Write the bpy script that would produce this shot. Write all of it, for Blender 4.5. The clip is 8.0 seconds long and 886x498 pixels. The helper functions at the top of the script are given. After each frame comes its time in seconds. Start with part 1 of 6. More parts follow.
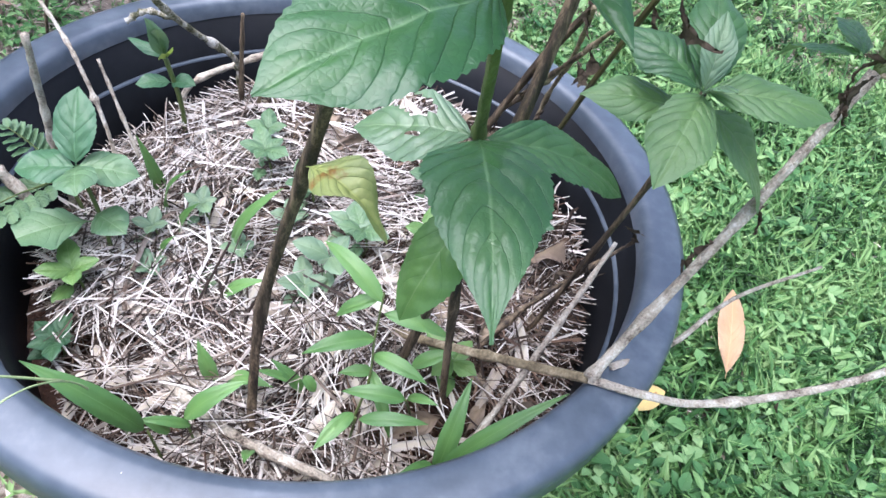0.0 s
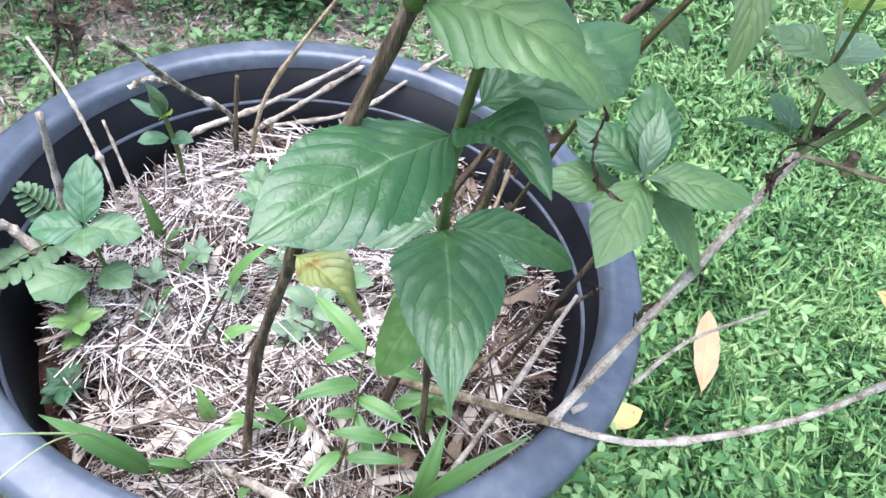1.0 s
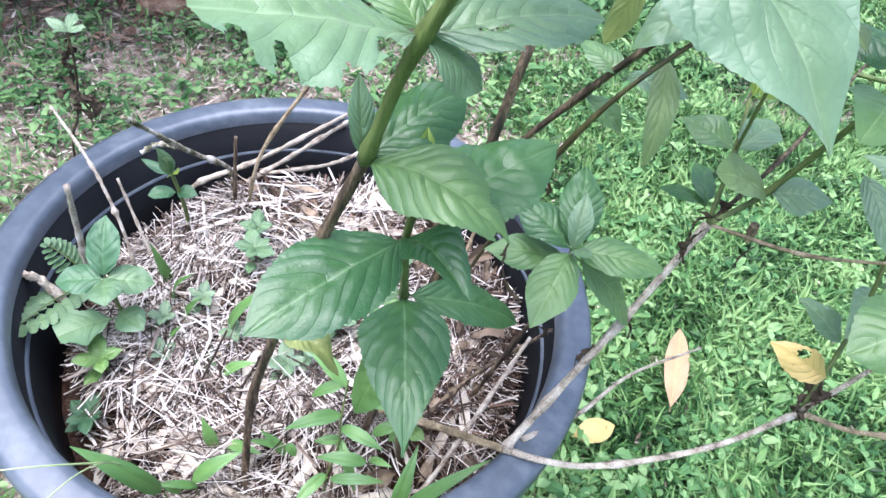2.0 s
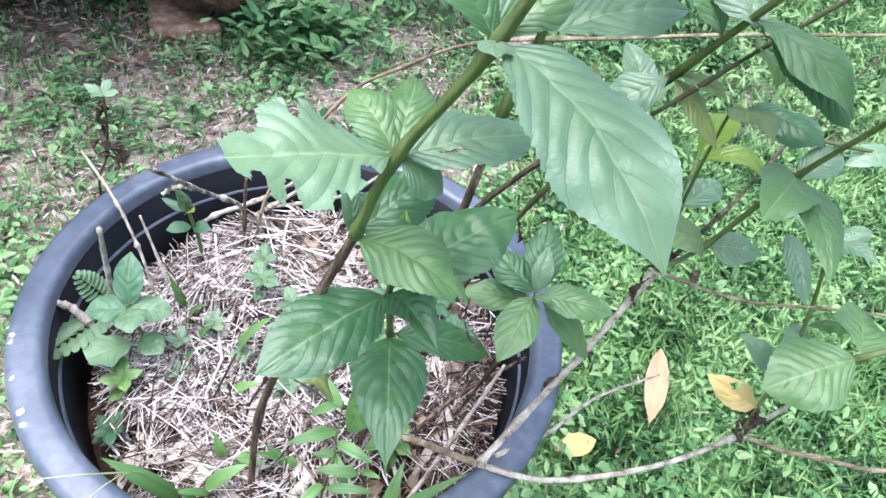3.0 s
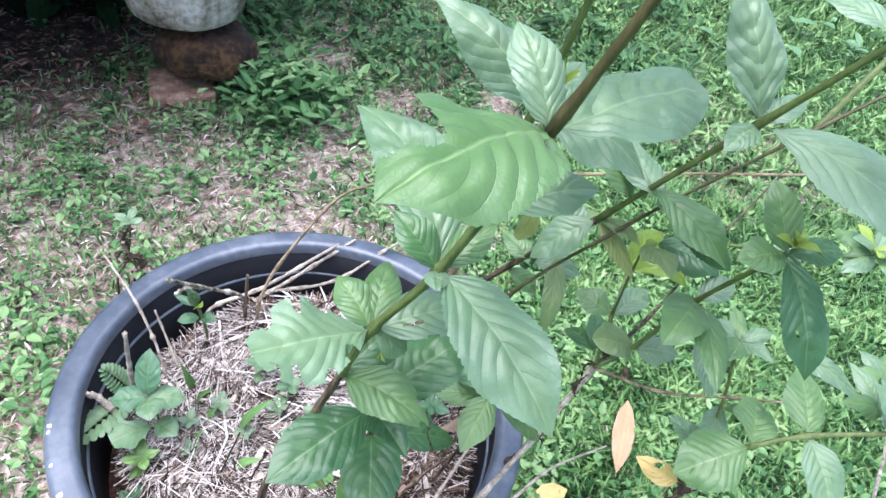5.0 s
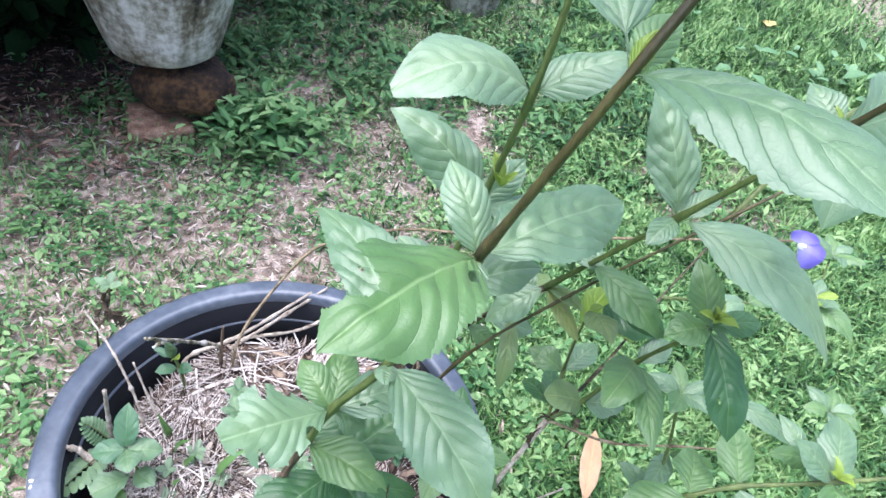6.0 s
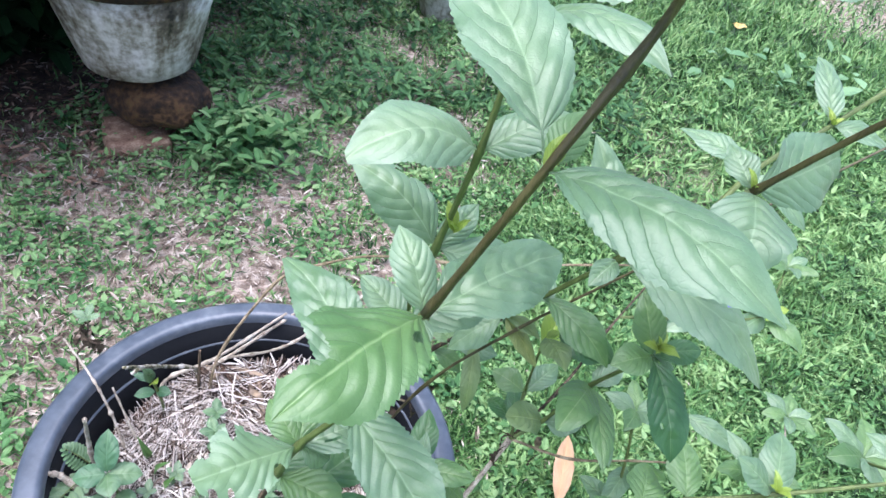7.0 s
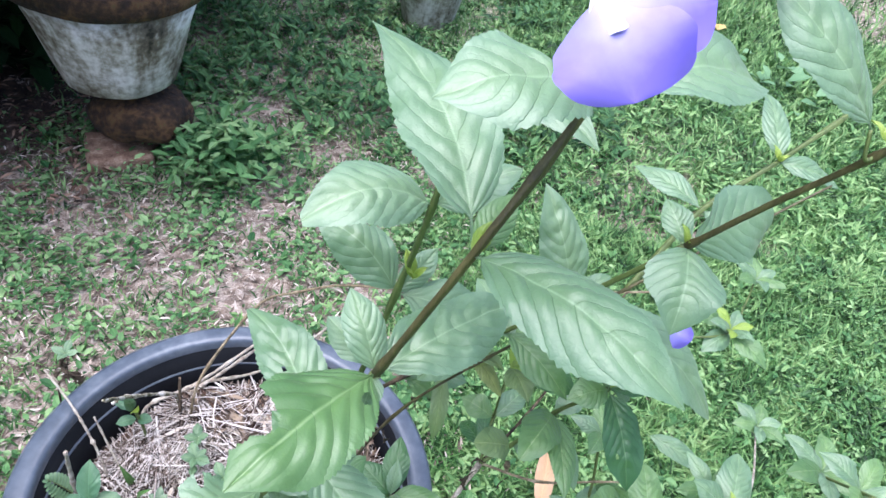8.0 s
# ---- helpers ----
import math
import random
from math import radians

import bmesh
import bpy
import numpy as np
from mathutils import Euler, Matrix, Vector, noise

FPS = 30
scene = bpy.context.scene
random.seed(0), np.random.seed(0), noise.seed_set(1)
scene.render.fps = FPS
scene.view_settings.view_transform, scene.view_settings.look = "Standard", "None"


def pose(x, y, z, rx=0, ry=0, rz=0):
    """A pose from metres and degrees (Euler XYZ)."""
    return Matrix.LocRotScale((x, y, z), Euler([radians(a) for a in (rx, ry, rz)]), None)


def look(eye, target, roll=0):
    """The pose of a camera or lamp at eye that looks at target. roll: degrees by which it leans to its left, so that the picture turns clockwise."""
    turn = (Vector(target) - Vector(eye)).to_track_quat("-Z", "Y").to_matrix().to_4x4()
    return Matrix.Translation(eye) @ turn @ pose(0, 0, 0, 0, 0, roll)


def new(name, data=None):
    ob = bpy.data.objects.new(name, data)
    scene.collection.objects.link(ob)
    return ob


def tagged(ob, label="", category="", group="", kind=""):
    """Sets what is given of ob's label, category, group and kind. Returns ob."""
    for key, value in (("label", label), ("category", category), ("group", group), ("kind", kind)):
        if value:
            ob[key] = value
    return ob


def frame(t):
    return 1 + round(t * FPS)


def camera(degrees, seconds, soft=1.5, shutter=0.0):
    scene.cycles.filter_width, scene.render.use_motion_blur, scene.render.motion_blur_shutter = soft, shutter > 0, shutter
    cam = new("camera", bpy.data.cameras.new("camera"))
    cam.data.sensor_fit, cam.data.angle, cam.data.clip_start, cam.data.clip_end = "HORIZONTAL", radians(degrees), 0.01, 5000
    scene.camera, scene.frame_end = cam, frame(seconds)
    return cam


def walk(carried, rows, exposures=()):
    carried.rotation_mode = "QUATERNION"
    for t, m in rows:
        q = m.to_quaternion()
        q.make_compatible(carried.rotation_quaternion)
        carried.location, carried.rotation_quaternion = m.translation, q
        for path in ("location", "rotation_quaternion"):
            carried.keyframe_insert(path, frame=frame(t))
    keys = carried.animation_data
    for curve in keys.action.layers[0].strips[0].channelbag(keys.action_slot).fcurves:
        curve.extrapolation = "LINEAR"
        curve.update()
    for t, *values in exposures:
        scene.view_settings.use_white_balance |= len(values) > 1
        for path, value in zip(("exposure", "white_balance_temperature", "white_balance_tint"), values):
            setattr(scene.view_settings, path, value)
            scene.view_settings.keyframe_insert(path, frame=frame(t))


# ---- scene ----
cam = camera(65.8, 8.0, soft=1.5)
PATH = [
    (0.0, 0.0000, 0.0000, 0.7525, 42.79, -9.20, 9.80),
    (0.5, -0.0029, -0.0011, 0.7767, 43.29, -9.63, 9.30),
    (1.0, 0.0034, -0.0039, 0.8035, 43.21, -9.27, 9.19),
    (1.5, 0.0097, -0.0109, 0.8426, 43.38, -9.06, 8.80),
    (3.0, 0.0237, -0.0513, 0.9442, 44.00, -9.41, 9.66),
    (3.5, 0.0229, -0.0563, 0.9817, 44.68, -9.42, 9.39),
    (4.0, 0.0201, -0.0656, 1.0089, 45.47, -9.55, 9.13),
    (5.5, 0.0266, -0.0759, 1.0958, 47.09, -9.58, 8.05),
    (6.0, 0.0307, -0.0752, 1.1278, 47.80, -10.24, 7.09),
    (6.5, 0.0337, -0.0785, 1.1494, 47.62, -10.38, 5.87),
    (7.0, 0.0403, -0.0762, 1.1748, 47.80, -10.51, 5.42),
    (7.5, 0.0520, -0.0722, 1.1972, 48.00, -10.26, 4.53),
    (8.0, 0.0556, -0.0668, 1.2182, 47.75, -10.21, 4.19),
]
walk(cam, [(t, pose(x, y, z, rx, ry, rz)) for t, x, y, z, rx, ry, rz in PATH],
     [(0.0, 1.30, 5650.0, 16.6), (1.0, 1.52, 5650.0, 16.8), (3.0, 1.51, 5650.0, 17.4), (4.0, 1.43, 5650.0, 17.6), (6.0, 1.33, 5650.0, 19.0), (8.0, 1.18, 5620.0, 18.4)])

# ---- world and light: bright overcast day ----
SUN_EL, SUN_AZ = 76, 240
world = bpy.data.worlds.new("overcast_sky")
scene.world = world
world.use_nodes = True
wn = world.node_tree.nodes
sky = wn.new("ShaderNodeTexSky")
sky.sky_type, sky.sun_disc = "NISHITA", False
sky.sun_elevation, sky.sun_rotation = radians(SUN_EL), radians(SUN_AZ)
sky.air_density, sky.dust_density = 1.0, 6.0
wn["Background"].inputs["Strength"].default_value = 0.15
world.node_tree.links.new(sky.outputs["Color"], wn["Background"].inputs["Color"])
sun = new("sun", bpy.data.lights.new("sun", "SUN"))
sun.data.energy, sun.data.angle, sun.data.color = 2.3, radians(72), (1.0, 0.99, 0.97)
sun.matrix_world = look((math.sin(radians(SUN_AZ)) * 5, math.cos(radians(SUN_AZ)) * 5, 5 * math.tan(radians(SUN_EL))), (0, 0, 0))


# ---- materials ----
def shader(name):
    m = bpy.data.materials.new(name)
    m.use_nodes = True
    nt = m.node_tree
    return m, nt, nt.nodes["Principled BSDF"], nt.links


def ramp(nt, fac, stops):
    r = nt.nodes.new("ShaderNodeValToRGB")
    while len(r.color_ramp.elements) < len(stops):
        r.color_ramp.elements.new(0.5)
    for e, (p, c) in zip(r.color_ramp.elements, stops):
        e.position, e.color = p, (*c, 1)
    nt.links.new(fac, r.inputs["Fac"])
    return r.outputs["Color"]


def math_node(nt, op, a, b=None, c=None):
    n = nt.nodes.new("ShaderNodeMath")
    n.operation = op
    for i, v in enumerate((a, b, c)):
        if v is None:
            continue
        if isinstance(v, (int, float)):
            n.inputs[i].default_value = v
        else:
            nt.links.new(v, n.inputs[i])
    return n.outputs[0]


def noise_tex(nt, scale, detail=4.0, coord=None, rough=0.55):
    n = nt.nodes.new("ShaderNodeTexNoise")
    n.inputs["Scale"].default_value, n.inputs["Detail"].default_value = scale, detail
    n.inputs["Roughness"].default_value = rough
    if coord is None:
        coord = nt.nodes.new("ShaderNodeNewGeometry").outputs["Position"]
    nt.links.new(coord, n.inputs["Vector"])
    return n.outputs["Fac"]


def mix_col(nt, fac, a, b, mode="MIX"):
    n = nt.nodes.new("ShaderNodeMix")
    n.data_type, n.blend_type = "RGBA", mode
    for key, v in ((0, fac), (6, a), (7, b)):
        if isinstance(v, (int, float)):
            n.inputs[key].default_value = v
        elif isinstance(v, tuple):
            n.inputs[key].default_value = (*v, 1)
        else:
            nt.links.new(v, n.inputs[key])
    return n.outputs[2]


def bump(nt, height, strength, dist, bsdf):
    b = nt.nodes.new("ShaderNodeBump")
    b.inputs["Strength"].default_value, b.inputs["Distance"].default_value = strength, dist
    nt.links.new(height, b.inputs["Height"])
    nt.links.new(b.outputs["Normal"], bsdf.inputs["Normal"])


def surface(name, stops, scale, rough=0.7, fine=0.0, fine_dist=0.001, island=0.0, stretch=None, spec=0.5):
    """Two-scale noise colour with a relief; island: how far each loose piece differs."""
    m, nt, b, ln = shader(name)
    pos = nt.nodes.new("ShaderNodeNewGeometry")
    coord = pos.outputs["Position"]
    if stretch:
        mp = nt.nodes.new("ShaderNodeMapping")
        mp.inputs["Scale"].default_value = stretch
        ln.new(coord, mp.inputs["Vector"])
        coord = mp.outputs["Vector"]
    a = noise_tex(nt, scale, 5, coord)
    c = noise_tex(nt, scale * 7, 3, coord)
    f = math_node(nt, "ADD", math_node(nt, "MULTIPLY", a, 0.65), math_node(nt, "MULTIPLY", c, 0.35))
    if island:
        r = math_node(nt, "MULTIPLY_ADD", pos.outputs["Random Per Island"], island, -island / 2)
        f = math_node(nt, "ADD", f, r)
    ln.new(ramp(nt, f, stops), b.inputs["Base Color"])
    b.inputs["Roughness"].default_value = rough
    b.inputs["Specular IOR Level"].default_value = spec
    if fine:
        bump(nt, c, fine, fine_dist, b)
    return m


def leaf_surface(name, dark, light, vein, veins=8, rough=0.42, thin=0.30, spots=None, spot_amount=0.0, relief=1.0, spec=0.5, down=0.0):
    """A leaf blade with a pale midrib, side veins and a fine puckered relief, by the leaf's own u and v."""
    m, nt, b, ln = shader(name)
    uv = nt.nodes.new("ShaderNodeUVMap")
    uv.uv_map = "UVMap"
    sep = nt.nodes.new("ShaderNodeSeparateXYZ")
    ln.new(uv.outputs["UV"], sep.inputs[0])
    info = nt.nodes.new("ShaderNodeObjectInfo")
    au = math_node(nt, "MULTIPLY", math_node(nt, "ABSOLUTE", math_node(nt, "SUBTRACT", sep.outputs[0], 0.5)), 2.0)
    ph = math_node(nt, "MULTIPLY", math_node(nt, "SUBTRACT", sep.outputs[1], math_node(nt, "MULTIPLY", math_node(nt, "POWER", au, 1.35), 0.30)), float(veins))
    pos = nt.nodes.new("ShaderNodeNewGeometry").outputs["Position"]
    ph = math_node(nt, "ADD", ph, math_node(nt, "MULTIPLY_ADD", noise_tex(nt, 70, 2, pos), 0.22, -0.11))
    saw = math_node(nt, "ABSOLUTE", math_node(nt, "SUBTRACT", math_node(nt, "FRACT", math_node(nt, "ADD", ph, 0.5)), 0.5))
    groove = math_node(nt, "SMOOTH_MIN", math_node(nt, "DIVIDE", saw, 0.048), 1.0, 0.3)
    pillow = math_node(nt, "SMOOTH_MIN", math_node(nt, "DIVIDE", saw, 0.30), 1.0, 0.4)
    mid = math_node(nt, "SMOOTH_MIN", math_node(nt, "DIVIDE", au, 0.042), 1.0, 0.2)
    vm = math_node(nt, "MULTIPLY", math_node(nt, "SUBTRACT", 1.0, mid), 0.62)
    net = nt.nodes.new("ShaderNodeTexVoronoi")
    net.feature = "DISTANCE_TO_EDGE"
    net.inputs["Scale"].default_value = 380
    ln.new(pos, net.inputs["Vector"])
    cell = math_node(nt, "SMOOTH_MIN", math_node(nt, "DIVIDE", net.outputs["Distance"], 0.22), 1.0, 0.4)
    big = noise_tex(nt, 28, 3, pos)
    fac = math_node(nt, "ADD", big, math_node(nt, "MULTIPLY_ADD", info.outputs["Random"], 0.5, -0.25))
    col = ramp(nt, fac, [(0.15, dark), (0.85, light)])
    broken = ramp(nt, noise_tex(nt, 95, 3, pos), [(0.38, (0.10, 0.10, 0.10)), (0.60, (1, 1, 1))])
    inner = math_node(nt, "SUBTRACT", 1.0, math_node(nt, "MULTIPLY", math_node(nt, "POWER", au, 3.0), 0.7))
    body = math_node(nt, "MINIMUM", math_node(nt, "MAXIMUM", math_node(nt, "DIVIDE", math_node(nt, "SUBTRACT", 0.96, sep.outputs[1]), 0.40), 0.0), 1.0)
    inner = math_node(nt, "MULTIPLY", inner, body)
    # Darker green along the veins, with the creases' shade in the colour.
    furrow = math_node(nt, "MULTIPLY", math_node(nt, "MULTIPLY", math_node(nt, "MULTIPLY", math_node(nt, "SUBTRACT", 1.0, groove), broken), inner), 0.44 if veins > 1 else 0.0)
    furrow = math_node(nt, "ADD", furrow, math_node(nt, "MULTIPLY", math_node(nt, "SUBTRACT", 1.0, cell), 0.08 if veins > 1 else 0.0))
    col = mix_col(nt, furrow, col, mix_col(nt, 1.0, col, (0.36, 0.46, 0.38), "MULTIPLY"))
    warm = math_node(nt, "MULTIPLY", math_node(nt, "SUBTRACT", 1.0, au), 0.55)
    col = mix_col(nt, warm, col, mix_col(nt, 1.0, col, (1.13, 1.07, 0.76), "MULTIPLY"))
    col = mix_col(nt, vm, col, vein)
    if spots:
        sp = ramp(nt, noise_tex(nt, 70, 5, pos), [(0.62 - spot_amount, (0, 0, 0)), (0.70 - spot_amount, (1, 1, 1))])
        col = mix_col(nt, sp, col, spots)
    ln.new(col, b.inputs["Base Color"])
    b.inputs["Roughness"].default_value = rough
    b.inputs["Specular IOR Level"].default_value = spec
    b.inputs["Sheen Weight"].default_value, b.inputs["Sheen Roughness"].default_value = down, 0.45
    ridge = math_node(nt, "ADD", math_node(nt, "MULTIPLY", pillow, 0.20 if veins > 1 else 0.0), math_node(nt, "MULTIPLY", groove, 0.16 if veins > 1 else 0.0))
    h = math_node(nt, "ADD", math_node(nt, "MULTIPLY", ridge, body), math_node(nt, "MULTIPLY", cell, 0.055))
    h = math_node(nt, "ADD", h, math_node(nt, "MULTIPLY", noise_tex(nt, 160, 3, pos), 0.25))
    bump(nt, h, 0.75 * relief, 0.0015, b)
    tr = nt.nodes.new("ShaderNodeBsdfTranslucent")
    ln.new(mix_col(nt, 0.2, col, (0.30, 0.48, 0.14)), tr.inputs["Color"])
    mx = nt.nodes.new("ShaderNodeMixShader")
    mx.inputs[0].default_value = thin
    ln.new(b.outputs[0], mx.inputs[1])
    ln.new(tr.outputs[0], mx.inputs[2])
    ln.new(mx.outputs[0], nt.nodes["Material Output"].inputs["Surface"])
    return m


def blade_surface(name, stops, rough=0.45, thin=0.25, scale=3.0, spec=0.5):
    """Grass and small weeds: colour by clump and by blade."""
    m, nt, b, ln = shader(name)
    g = nt.nodes.new("ShaderNodeNewGeometry")
    f = math_node(nt, "ADD", math_node(nt, "MULTIPLY", noise_tex(nt, scale, 3, g.outputs["Position"]), 1.3),
                  math_node(nt, "MULTIPLY_ADD", g.outputs["Random Per Island"], 0.62, -0.46))
    col = ramp(nt, f, stops)
    ln.new(col, b.inputs["Base Color"])
    b.inputs["Specular IOR Level"].default_value = spec
    b.inputs["Roughness"].default_value = rough
    tr = nt.nodes.new("ShaderNodeBsdfTranslucent")
    ln.new(col, tr.inputs["Color"])
    mx = nt.nodes.new("ShaderNodeMixShader")
    mx.inputs[0].default_value = thin
    ln.new(b.outputs[0], mx.inputs[1])
    ln.new(tr.outputs[0], mx.inputs[2])
    ln.new(mx.outputs[0], nt.nodes["Material Output"].inputs["Surface"])
    return m


LEAF = leaf_surface("shrub_leaf", (0.074, 0.165, 0.053), (0.136, 0.248, 0.090), (0.24, 0.36, 0.15), rough=0.42, spec=0.7, down=0.07)
# Dark leaves; at Q0 this tone carries the shade of the leaves above.
LEAF_DARK = leaf_surface("shrub_leaf_dark", (0.036, 0.108, 0.042), (0.078, 0.178, 0.066), (0.18, 0.30, 0.14), rough=0.34, spec=0.55, down=0.02)
# Pale leaves, with the bluish sky sheen of upper ones in the colour.
LEAF_PALE = leaf_surface("shrub_leaf_pale", (0.098, 0.190, 0.095), (0.170, 0.280, 0.160), (0.28, 0.40, 0.23), rough=0.40, spec=0.8, relief=1.0, down=0.14)
LEAF_LIME = leaf_surface("bud_leaf", (0.19, 0.30, 0.045), (0.30, 0.41, 0.07), (0.38, 0.48, 0.13), rough=0.4, thin=0.3)
LEAF_OLIVE = leaf_surface("ageing_leaf", (0.125, 0.205, 0.078), (0.205, 0.288, 0.128), (0.32, 0.40, 0.18), rough=0.45, spots=(0.20, 0.12, 0.05), spot_amount=-0.09)
# Yellow-green of light passing through the leaf is put into its base colour.
LEAF_BACKLIT = leaf_surface("backlit_leaf", (0.105, 0.190, 0.028), (0.180, 0.275, 0.045), (0.28, 0.36, 0.10), rough=0.4, thin=0.4)
LEAF_YELLOW = leaf_surface("yellowing_leaf", (0.19, 0.245, 0.075), (0.29, 0.335, 0.13), (0.40, 0.45, 0.15), spots=(0.22, 0.12, 0.03), spot_amount=-0.02)
WEED = leaf_surface("weed_leaf", (0.080, 0.160, 0.085), (0.135, 0.235, 0.125), (0.20, 0.31, 0.18), veins=5)
WEED_PALE = leaf_surface("weed_leaf_pale", (0.125, 0.205, 0.13), (0.185, 0.28, 0.175), (0.23, 0.33, 0.21), veins=4, relief=0.5)
WEED_GREEN = leaf_surface("weed_leaf_green", (0.09, 0.19, 0.055), (0.15, 0.27, 0.085), (0.22, 0.33, 0.14), veins=5, relief=0.7)
WEED_DARK = leaf_surface("weed_leaf_dark", (0.035, 0.105, 0.055), (0.075, 0.175, 0.09), (0.13, 0.25, 0.14), veins=5)
BAMBOO = leaf_surface("lance_leaf", (0.07, 0.17, 0.05), (0.14, 0.28, 0.09), (0.16, 0.30, 0.11), veins=0.01)
FALLEN = leaf_surface("fallen_leaf", (0.35, 0.225, 0.125), (0.46, 0.325, 0.20), (0.50, 0.36, 0.20), veins=9, rough=0.55, thin=0.1, spots=(0.22, 0.11, 0.045), spot_amount=-0.07)
FALLEN_Y = leaf_surface("fallen_leaf_yellow", (0.40, 0.29, 0.09), (0.52, 0.39, 0.15), (0.52, 0.42, 0.21), veins=6, rough=0.55, thin=0.1, spots=(0.26, 0.13, 0.05), spot_amount=-0.02)
DRY = leaf_surface("dry_leaf", (0.24, 0.20, 0.17), (0.57, 0.53, 0.49), (0.50, 0.44, 0.39), veins=0.01, rough=0.75, thin=0.05)
BROWN = leaf_surface("brown_dead_leaf", (0.08, 0.055, 0.04), (0.30, 0.235, 0.18), (0.24, 0.18, 0.13), veins=5, rough=0.8, thin=0.05)
CRISP = surface("crisp_brown_leaf", [(0.3, (0.018, 0.013, 0.009)), (0.7, (0.10, 0.076, 0.052))], 120, 0.85, 0.6, spec=0.2)


def petal_surface():
    """A violet petal that pales towards its foot."""
    m, nt, b, ln = shader("violet_petal")
    uv = nt.nodes.new("ShaderNodeUVMap")
    uv.uv_map = "UVMap"
    sep = nt.nodes.new("ShaderNodeSeparateXYZ")
    ln.new(uv.outputs["UV"], sep.inputs[0])
    pos = nt.nodes.new("ShaderNodeNewGeometry").outputs["Position"]
    side = math_node(nt, "ABSOLUTE", math_node(nt, "SUBTRACT", sep.outputs[0], 0.5))
    f = math_node(nt, "ADD", math_node(nt, "ADD", sep.outputs[1], math_node(nt, "MULTIPLY", side, 0.7)), math_node(nt, "MULTIPLY_ADD", noise_tex(nt, 160, 3, pos), 0.3, -0.15))
    col = ramp(nt, f, [(0.12, (0.52, 0.48, 0.82)), (0.55, (0.34, 0.29, 0.76)), (0.95, (0.20, 0.15, 0.62))])
    ln.new(col, b.inputs["Base Color"])
    b.inputs["Roughness"].default_value = 0.6
    tr = nt.nodes.new("ShaderNodeBsdfTranslucent")
    ln.new(col, tr.inputs["Color"])
    mx = nt.nodes.new("ShaderNodeMixShader")
    mx.inputs[0].default_value = 0.35
    ln.new(b.outputs[0], mx.inputs[1])
    ln.new(tr.outputs[0], mx.inputs[2])
    ln.new(mx.outputs[0], nt.nodes["Material Output"].inputs["Surface"])
    return m


PETAL = petal_surface()
PETAL_WHITE = surface("flower_throat", [(0.3, (0.75, 0.72, 0.85)), (0.7, (0.85, 0.83, 0.9))], 60, 0.6)
WOOD = surface("brown_stem", [(0.37, (0.010, 0.006, 0.003)), (0.49, (0.048, 0.032, 0.017)), (0.60, (0.165, 0.120, 0.072))], 70, 0.7, 0.7, 0.001, stretch=(3.0, 3.0, 0.35))
GREEN_STEM = surface("green_stem", [(0.3, (0.040, 0.062, 0.014)), (0.5, (0.082, 0.115, 0.027)), (0.7, (0.145, 0.19, 0.055))], 70, 0.55, 0.6, 0.001, stretch=(2.0, 2.0, 0.4))
PURPLE_STEM = surface("purplish_stem", [(0.3, (0.026, 0.022, 0.007)), (0.5, (0.058, 0.050, 0.016)), (0.7, (0.11, 0.10, 0.036))], 70, 0.5, 0.6, 0.001, stretch=(2.0, 2.0, 0.4))
GREY_BARK = surface("grey_bark", [(0.33, (0.06, 0.043, 0.030)), (0.44, (0.26, 0.22, 0.17)), (0.56, (0.41, 0.37, 0.30)), (0.68, (0.58, 0.55, 0.48))], 110, 0.8, 1.0, 0.0016)
TAN_TWIG = surface("tan_twig", [(0.34, (0.05, 0.036, 0.018)), (0.5, (0.175, 0.138, 0.078)), (0.66, (0.36, 0.30, 0.20))], 80, 0.75, 0.8, 0.001)
MOSSY = surface("mossy_bark", [(0.40, (0.025, 0.030, 0.010)), (0.48, (0.16, 0.145, 0.08)), (0.54, (0.36, 0.335, 0.28)), (0.64, (0.58, 0.56, 0.50))], 110, 0.85, 0.9, 0.0016)
STRAW = surface("straw", [(0.08, (0.022, 0.012, 0.007)), (0.33, (0.12, 0.082, 0.058)), (0.55, (0.36, 0.31, 0.265)), (0.88, (0.69, 0.65, 0.60))], 25, 0.65, island=1.35)
BROWN_STRAW = surface("brown_stalk", [(0.12, (0.02, 0.010, 0.006)), (0.5, (0.085, 0.046, 0.028)), (0.9, (0.26, 0.175, 0.12))], 25, 0.8, island=0.9)
SOIL = surface("red_soil", [(0.3, (0.014, 0.007, 0.005)), (0.5, (0.068, 0.032, 0.019)), (0.74, (0.20, 0.115, 0.075))], 40, 0.95, 0.9, 0.004)


